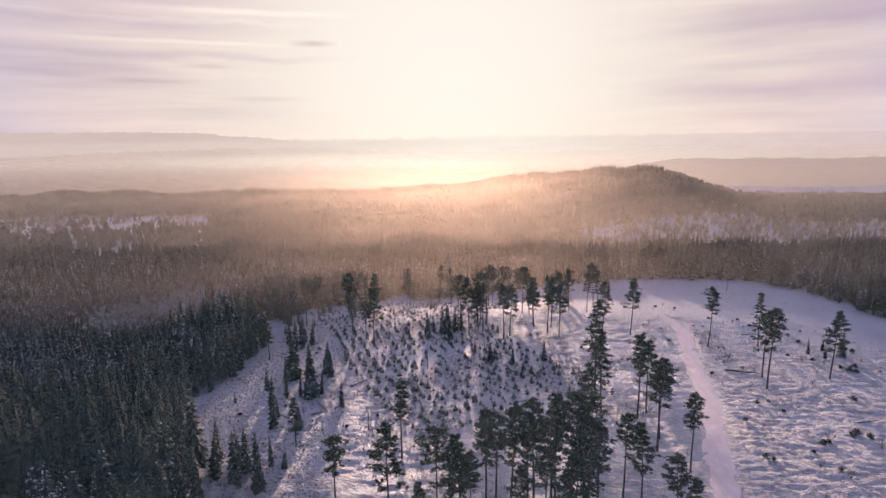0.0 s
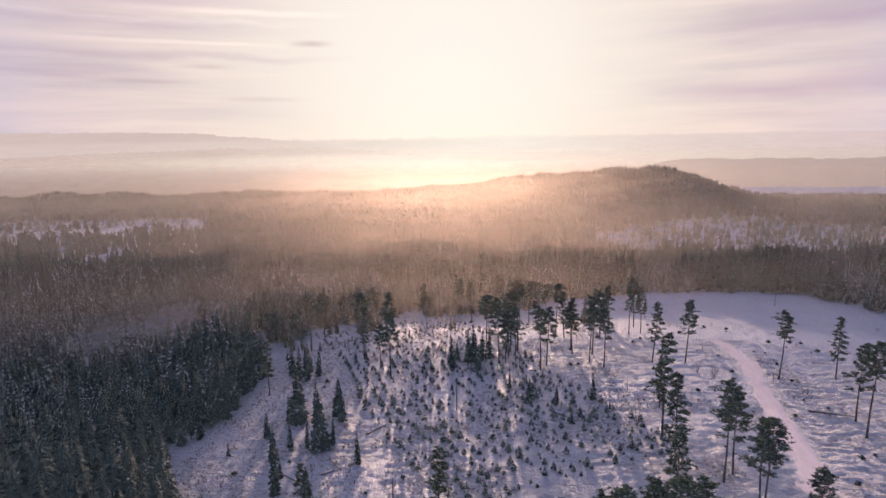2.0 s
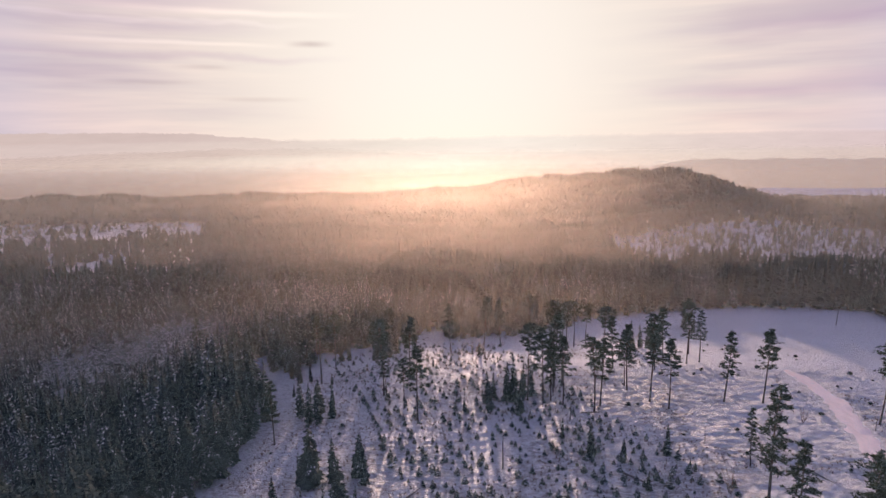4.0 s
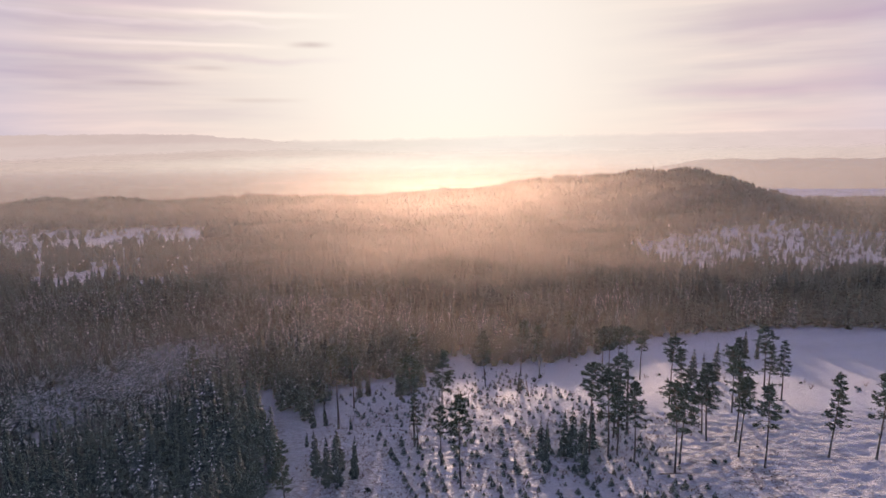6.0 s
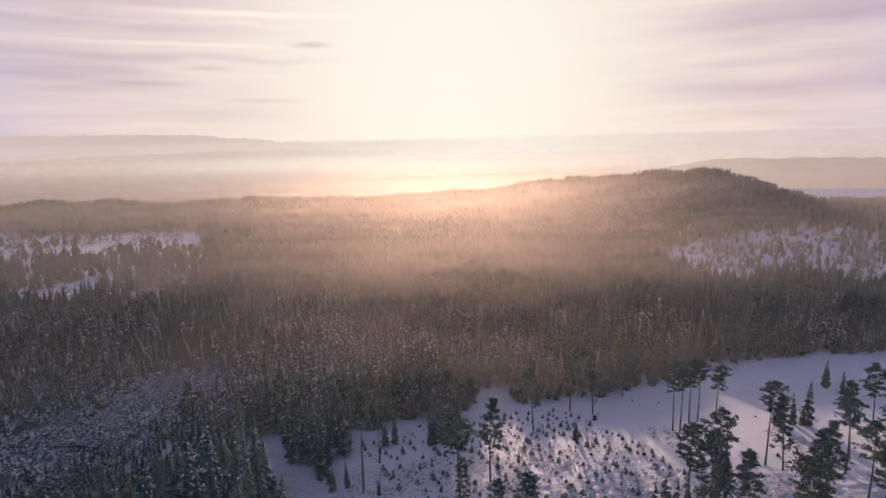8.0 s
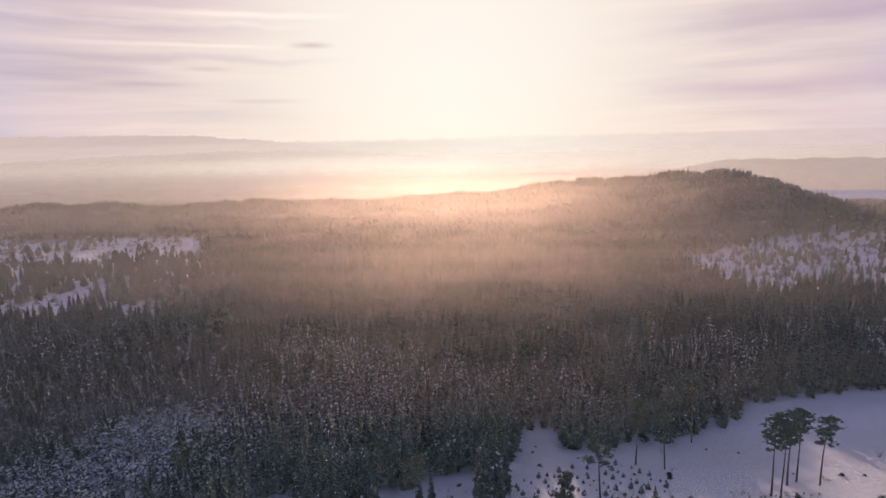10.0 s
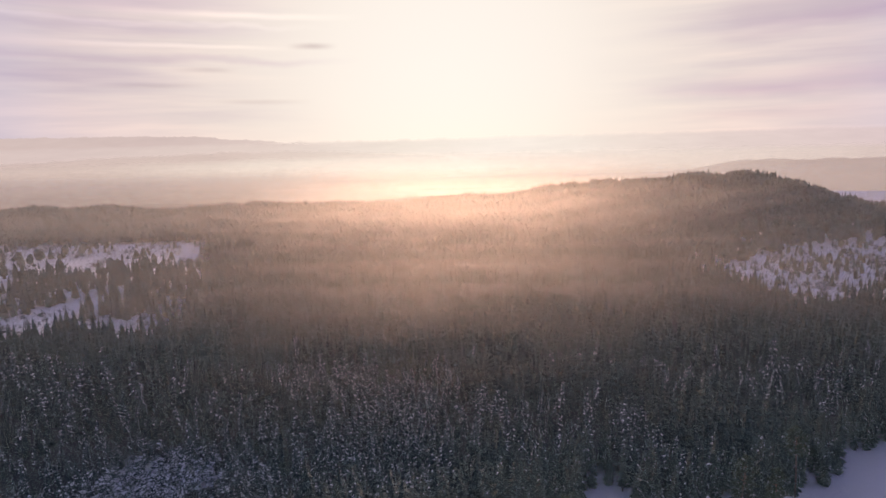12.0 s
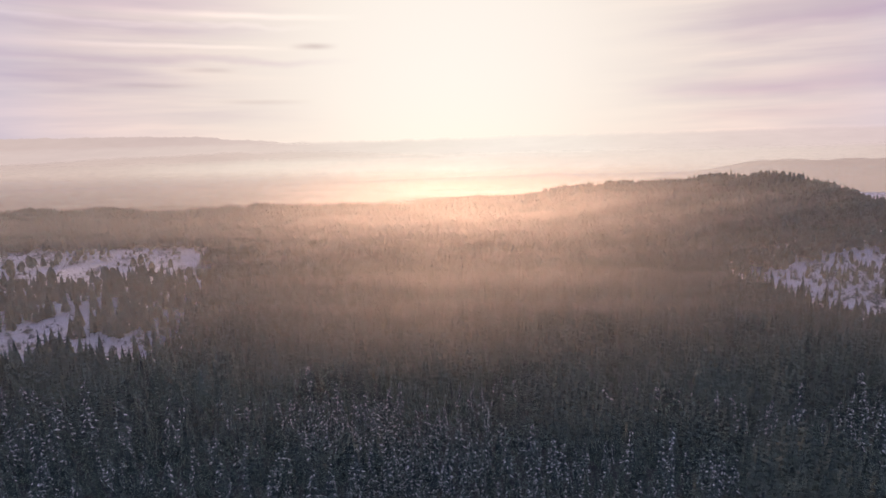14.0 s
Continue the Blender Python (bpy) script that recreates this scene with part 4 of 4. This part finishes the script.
# dark sheet added beneath the tops to hide the bright snowy floor
def dark_floor_sheet(step, lo, hi, left, right, height, seed):
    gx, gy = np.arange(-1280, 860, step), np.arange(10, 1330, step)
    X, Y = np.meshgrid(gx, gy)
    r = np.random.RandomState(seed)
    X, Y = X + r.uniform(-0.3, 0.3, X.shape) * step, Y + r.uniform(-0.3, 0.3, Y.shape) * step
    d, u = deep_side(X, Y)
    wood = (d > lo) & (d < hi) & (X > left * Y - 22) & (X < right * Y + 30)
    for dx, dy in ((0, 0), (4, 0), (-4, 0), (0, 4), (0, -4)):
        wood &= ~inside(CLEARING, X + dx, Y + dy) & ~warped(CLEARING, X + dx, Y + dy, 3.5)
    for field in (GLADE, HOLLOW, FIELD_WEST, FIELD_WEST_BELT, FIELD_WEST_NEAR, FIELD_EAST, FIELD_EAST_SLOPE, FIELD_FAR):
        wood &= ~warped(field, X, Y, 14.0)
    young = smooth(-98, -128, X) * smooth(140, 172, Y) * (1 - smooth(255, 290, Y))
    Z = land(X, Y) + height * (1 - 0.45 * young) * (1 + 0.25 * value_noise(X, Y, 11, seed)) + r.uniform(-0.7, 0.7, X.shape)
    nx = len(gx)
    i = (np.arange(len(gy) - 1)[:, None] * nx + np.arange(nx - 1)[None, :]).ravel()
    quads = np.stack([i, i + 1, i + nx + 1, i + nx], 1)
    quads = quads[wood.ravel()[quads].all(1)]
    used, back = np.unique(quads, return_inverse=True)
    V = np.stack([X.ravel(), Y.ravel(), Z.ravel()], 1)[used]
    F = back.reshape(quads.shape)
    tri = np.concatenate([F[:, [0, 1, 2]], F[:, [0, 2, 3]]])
    tagged(new("undergrowth", mesh_of("undergrowth", V, tri, DARK_FLOOR)), "dark bumpy sheet added to hide the snowy floor between the trees", "undergrowth", kind="stuff")


dark_floor_sheet(3.0, 20, 320, -0.985, 0.57, 2.2, 96)
dark_floor_sheet(5.0, 316, 1290, -0.985, 0.6, 2.6, 97)

# the same woods go on at both sides and behind
rs = np.random.RandomState(93)
X, Y = np.meshgrid(np.arange(-420, 420, 7.4), np.arange(-120, 420, 7.4))
X, Y = (X + rs.uniform(-2.4, 2.4, X.shape)).ravel(), (Y + rs.uniform(-2.4, 2.4, Y.shape)).ravel()
d, u = deep_side(X, Y)
k = ~inside(CLEARING, X, Y) & ~((d > 20) & (X > -0.985 * Y - 22) & (X < 0.57 * Y + 30)) & ~inside([(-38, -61), (-60, -130), (280, -130), (260, -61)], X, Y)
X, Y = X[k], Y[k]
scatter("side_forest", [with_heart(*spruce_arrays(570 + k, 13, (2.7, 2.4, 3.0)[k], 3, 4, 0.1, 0.4), 13, 2.7) for k in range(3)], X, Y, land(X, Y) - 0.3, forest_height(X, Y, rs) / 13.0, rs.uniform(0.9, 1.3, len(X)), FAR_FOREST,
        "dense spruce forest beside the clearing", "forest")

# far hills and backdrop layers; distance haze is painted in as glowing colour
def haze_glow_material(name, soft_top, *stops):
    """Far land with haze and the sun's glow painted into its emission, brighter below the sun. soft_top: the share of
    its height over which it fades out.
    """
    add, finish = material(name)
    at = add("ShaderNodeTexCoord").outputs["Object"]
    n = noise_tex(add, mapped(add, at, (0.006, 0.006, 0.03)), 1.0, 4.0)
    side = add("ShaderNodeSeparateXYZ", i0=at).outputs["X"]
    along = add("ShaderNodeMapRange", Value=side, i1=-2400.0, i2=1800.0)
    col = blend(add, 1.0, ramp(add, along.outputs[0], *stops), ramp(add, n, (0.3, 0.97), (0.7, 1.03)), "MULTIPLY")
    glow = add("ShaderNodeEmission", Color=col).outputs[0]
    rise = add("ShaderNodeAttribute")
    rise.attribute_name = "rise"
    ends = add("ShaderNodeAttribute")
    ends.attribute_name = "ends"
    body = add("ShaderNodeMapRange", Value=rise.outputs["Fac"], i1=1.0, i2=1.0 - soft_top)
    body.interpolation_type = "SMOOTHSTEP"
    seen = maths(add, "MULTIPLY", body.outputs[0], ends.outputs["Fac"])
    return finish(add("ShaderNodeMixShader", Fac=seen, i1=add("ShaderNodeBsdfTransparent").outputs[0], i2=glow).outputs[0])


def far_backdrop(d, us, zs, mat, seed, label, melt=(0.0, 0.0)):
    """A wooded hill beyond the valley, or a glowing haze layer: a rounded back with an uneven line of treetops. melt:
    metres over which each end fades out.
    """
    u = np.linspace(us[0], us[-1], 420)
    top = np.interp(u, us, zs) + 0.0012 * d * value_noise(u, u * 0, 0.02 * d, seed) + 0.0008 * d * value_noise(u, u * 0, 0.004 * d, seed + 1)
    shares = np.array([0.0, 0.3, 0.5, 0.6, 0.7, 0.8, 0.9, 1.0, 0.0])
    backs = np.array([-0.10, -0.08, -0.06, -0.05, -0.04, -0.03, -0.015, 0.0, 0.08])
    V = []
    for back, share in zip(backs, shares):
        D = d * (1 + back) + 0 * u
        V.append(np.stack([u * math.cos(VIEW) - D * math.sin(VIEW), D * math.cos(VIEW) + u * math.sin(VIEW), -60 + (top + 60) * share], 1))
    n, rows = len(u), len(shares)
    i = (np.arange(rows - 1)[:, None] * n + np.arange(n - 1)[None, :]).ravel()
    me = mesh_of("backdrop", np.concatenate(V), np.stack([i, i + 1, i + n + 1, i + n], 1), mat, True)
    fade = np.ones(n)
    for w, off in ((melt[0], u - u[0]), (melt[1], u[-1] - u)):
        if w:
            fade *= smooth(0, w, off)
    me.attributes.new("rise", "FLOAT", "POINT").data.foreach_set("value", np.repeat(shares, n).astype(np.float32))
    me.attributes.new("ends", "FLOAT", "POINT").data.foreach_set("value", np.tile(fade, rows).astype(np.float32))
    tagged(new("backdrop", me), label, "hill", kind="structure")


far_backdrop(4200, [-4600, -3200, -2300, -1790, -1550, -1150, -700], [150, 160, 150, 140, 122, 84, 40], haze_glow_material("hill_far", 0.06, (0.0, (0.66, 0.52, 0.49)), (0.25, (0.76, 0.62, 0.565)), (0.5, (0.90, 0.78, 0.69))), 80, "pale far hill on the horizon", (0, 900))
# two glowing layers added in sky colour to cover horizon and far ground
far_backdrop(3400, [-3600, -1400, -300, 900, 2200, 3600], [84, 84, 80, 80, 80, 80], haze_glow_material("sky_glow_far", 0.22, (0.0, (0.70, 0.56, 0.53)), (0.25, (0.78, 0.64, 0.58)), (0.42, (0.92, 0.81, 0.715)), (0.52, (0.97, 0.87, 0.78)), (0.62, (0.93, 0.82, 0.735)), (0.68, (0.88, 0.75, 0.675)), (0.8, (0.78, 0.64, 0.60)), (1.0, (0.72, 0.57, 0.57))), 82, "sky-coloured glowing backdrop hiding the horizon line")
far_backdrop(2050, [-2300, -400, 300, 900, 2200], [18, 26, 26, 24, 22], haze_glow_material("sky_glow_nearer", 0.35, (0.0, (0.58, 0.445, 0.425)), (0.25, (0.70, 0.555, 0.50)), (0.40, (0.90, 0.78, 0.68)), (0.52, (0.95, 0.84, 0.74)), (0.64, (0.86, 0.73, 0.65)), (0.8, (0.72, 0.58, 0.54)), (1.0, (0.66, 0.52, 0.51))), 92, "pale glowing backdrop hiding the ground beyond the ridge")
far_backdrop(2450, [-2600, -1850, -1370, -900, -526, -200, 100], [4, 18, 34, 44, 40, 22, -10], haze_glow_material("hill_middle", 0.16, (0.0, (0.60, 0.46, 0.435)), (0.30, (0.70, 0.555, 0.50)), (0.42, (0.86, 0.73, 0.64)), (0.52, (0.95, 0.84, 0.74))), 83, "hazy wooded ridge far off", (500, 900))
# two added layers whose glow paints the haze behind the ridge
far_backdrop(1400, [-1500, -900, -500, -150, 200, 600], [16, 20, 17, 11, 8, 6], haze_glow_material("haze_layer_far", 0.6, (0.28, (0.44, 0.335, 0.32)), (0.40, (0.56, 0.43, 0.385)), (0.53, (0.74, 0.61, 0.50)), (0.7, (0.62, 0.49, 0.44))), 84, "glowing painted haze layer beyond the valley", (0, 250))
far_backdrop(1180, [-1300, -700, -380, -150, 0], [2, 6, 2, -12, -36], haze_glow_material("haze_layer_nearer", 0.8, (0.33, (0.29, 0.22, 0.215)), (0.44, (0.42, 0.325, 0.285)), (0.52, (0.70, 0.56, 0.47))), 88, "darker glowing painted haze layer behind the valley", (0, 200))
far_backdrop(1080, [208, 329, 416, 566, 665, 769, 1080], [-3.2, 8.7, 21.6, 19.3, 17.9, 17.9, 17.9], haze_glow_material("hill_near", 0.05, (0.58, (0.72, 0.58, 0.51)), (0.66, (0.50, 0.385, 0.36)), (0.8, (0.40, 0.30, 0.30))), 86, "hazy wooded hill beyond the ridge", (150, 0))

for ob, _ in (*broad, *slim, *small, *edge_kinds):
    drop(ob)


# ---- added strips standing in for haze and sun glare over the valley ----
def haze_strips(d, low, top, step, share, thickness, seed, slant):
    """Flat strips added in place of haze and glare, one above the other, each a hair thin with clear air between,
    sloping down the valley by slant degrees.
    share: width of a strip by the space between two; thickness: the part of the light that they turn aside, seen a
    little from above."""
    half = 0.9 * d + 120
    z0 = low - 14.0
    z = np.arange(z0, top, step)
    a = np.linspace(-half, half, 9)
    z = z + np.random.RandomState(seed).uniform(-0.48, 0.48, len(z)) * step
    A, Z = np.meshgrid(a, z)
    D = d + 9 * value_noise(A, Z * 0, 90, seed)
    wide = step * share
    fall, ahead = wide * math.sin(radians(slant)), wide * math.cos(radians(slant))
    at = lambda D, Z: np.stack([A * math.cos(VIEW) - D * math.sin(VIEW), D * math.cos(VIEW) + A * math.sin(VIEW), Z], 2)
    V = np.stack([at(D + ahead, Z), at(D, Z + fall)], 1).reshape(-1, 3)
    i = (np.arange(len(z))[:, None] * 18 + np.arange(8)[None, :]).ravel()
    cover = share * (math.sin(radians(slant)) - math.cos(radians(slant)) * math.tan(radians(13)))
    me = mesh_of("mist", V, np.stack([i, i + 1, i + 10, i + 9], 1), haze_strip_material("mist", min(thickness / cover, 1.0), low, top))
    tagged(new("mist", me), "thin slanted strips standing in for haze and sun glare over the forest", "mist", kind="stuff")


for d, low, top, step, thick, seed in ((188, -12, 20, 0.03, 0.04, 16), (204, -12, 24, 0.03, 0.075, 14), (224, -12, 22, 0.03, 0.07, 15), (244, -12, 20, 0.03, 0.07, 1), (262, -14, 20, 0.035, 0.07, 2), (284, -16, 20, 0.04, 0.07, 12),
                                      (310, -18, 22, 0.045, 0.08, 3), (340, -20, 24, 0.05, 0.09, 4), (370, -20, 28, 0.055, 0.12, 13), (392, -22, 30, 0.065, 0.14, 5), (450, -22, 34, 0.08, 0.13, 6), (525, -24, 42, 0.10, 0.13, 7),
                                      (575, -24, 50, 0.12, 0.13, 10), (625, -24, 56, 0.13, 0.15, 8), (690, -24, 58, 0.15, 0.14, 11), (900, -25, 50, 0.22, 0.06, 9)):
    haze_strips(d, low, top, step, 0.40, thick, 600 + seed * 3, 29 if d < 350 else 34)


def black_lift_strips(z, share, thickness):
    """A level layer of thin strips added above the treetops to lighten the dark tones below."""
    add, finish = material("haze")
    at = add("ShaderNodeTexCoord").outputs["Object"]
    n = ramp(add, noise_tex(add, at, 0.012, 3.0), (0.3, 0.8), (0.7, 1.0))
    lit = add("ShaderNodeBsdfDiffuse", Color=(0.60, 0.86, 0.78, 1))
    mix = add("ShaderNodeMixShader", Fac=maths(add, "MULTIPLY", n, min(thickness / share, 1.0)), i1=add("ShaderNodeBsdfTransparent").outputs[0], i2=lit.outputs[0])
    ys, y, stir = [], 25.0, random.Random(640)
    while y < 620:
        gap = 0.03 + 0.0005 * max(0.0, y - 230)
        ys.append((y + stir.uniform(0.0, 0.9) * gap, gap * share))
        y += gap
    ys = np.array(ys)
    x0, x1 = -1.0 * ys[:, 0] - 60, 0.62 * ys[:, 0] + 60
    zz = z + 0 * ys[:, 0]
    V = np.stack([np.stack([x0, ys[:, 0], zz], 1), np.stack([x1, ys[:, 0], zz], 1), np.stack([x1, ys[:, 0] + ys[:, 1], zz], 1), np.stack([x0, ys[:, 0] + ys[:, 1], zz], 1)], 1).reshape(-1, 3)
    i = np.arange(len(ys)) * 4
    tagged(new("haze", mesh_of("haze", V, np.stack([i, i + 1, i + 2, i + 3], 1), finish(mix.outputs[0]))), "thin level strips added above the treetops to lighten dark areas", "haze", kind="stuff")


black_lift_strips(38.0, 0.06, 0.036)
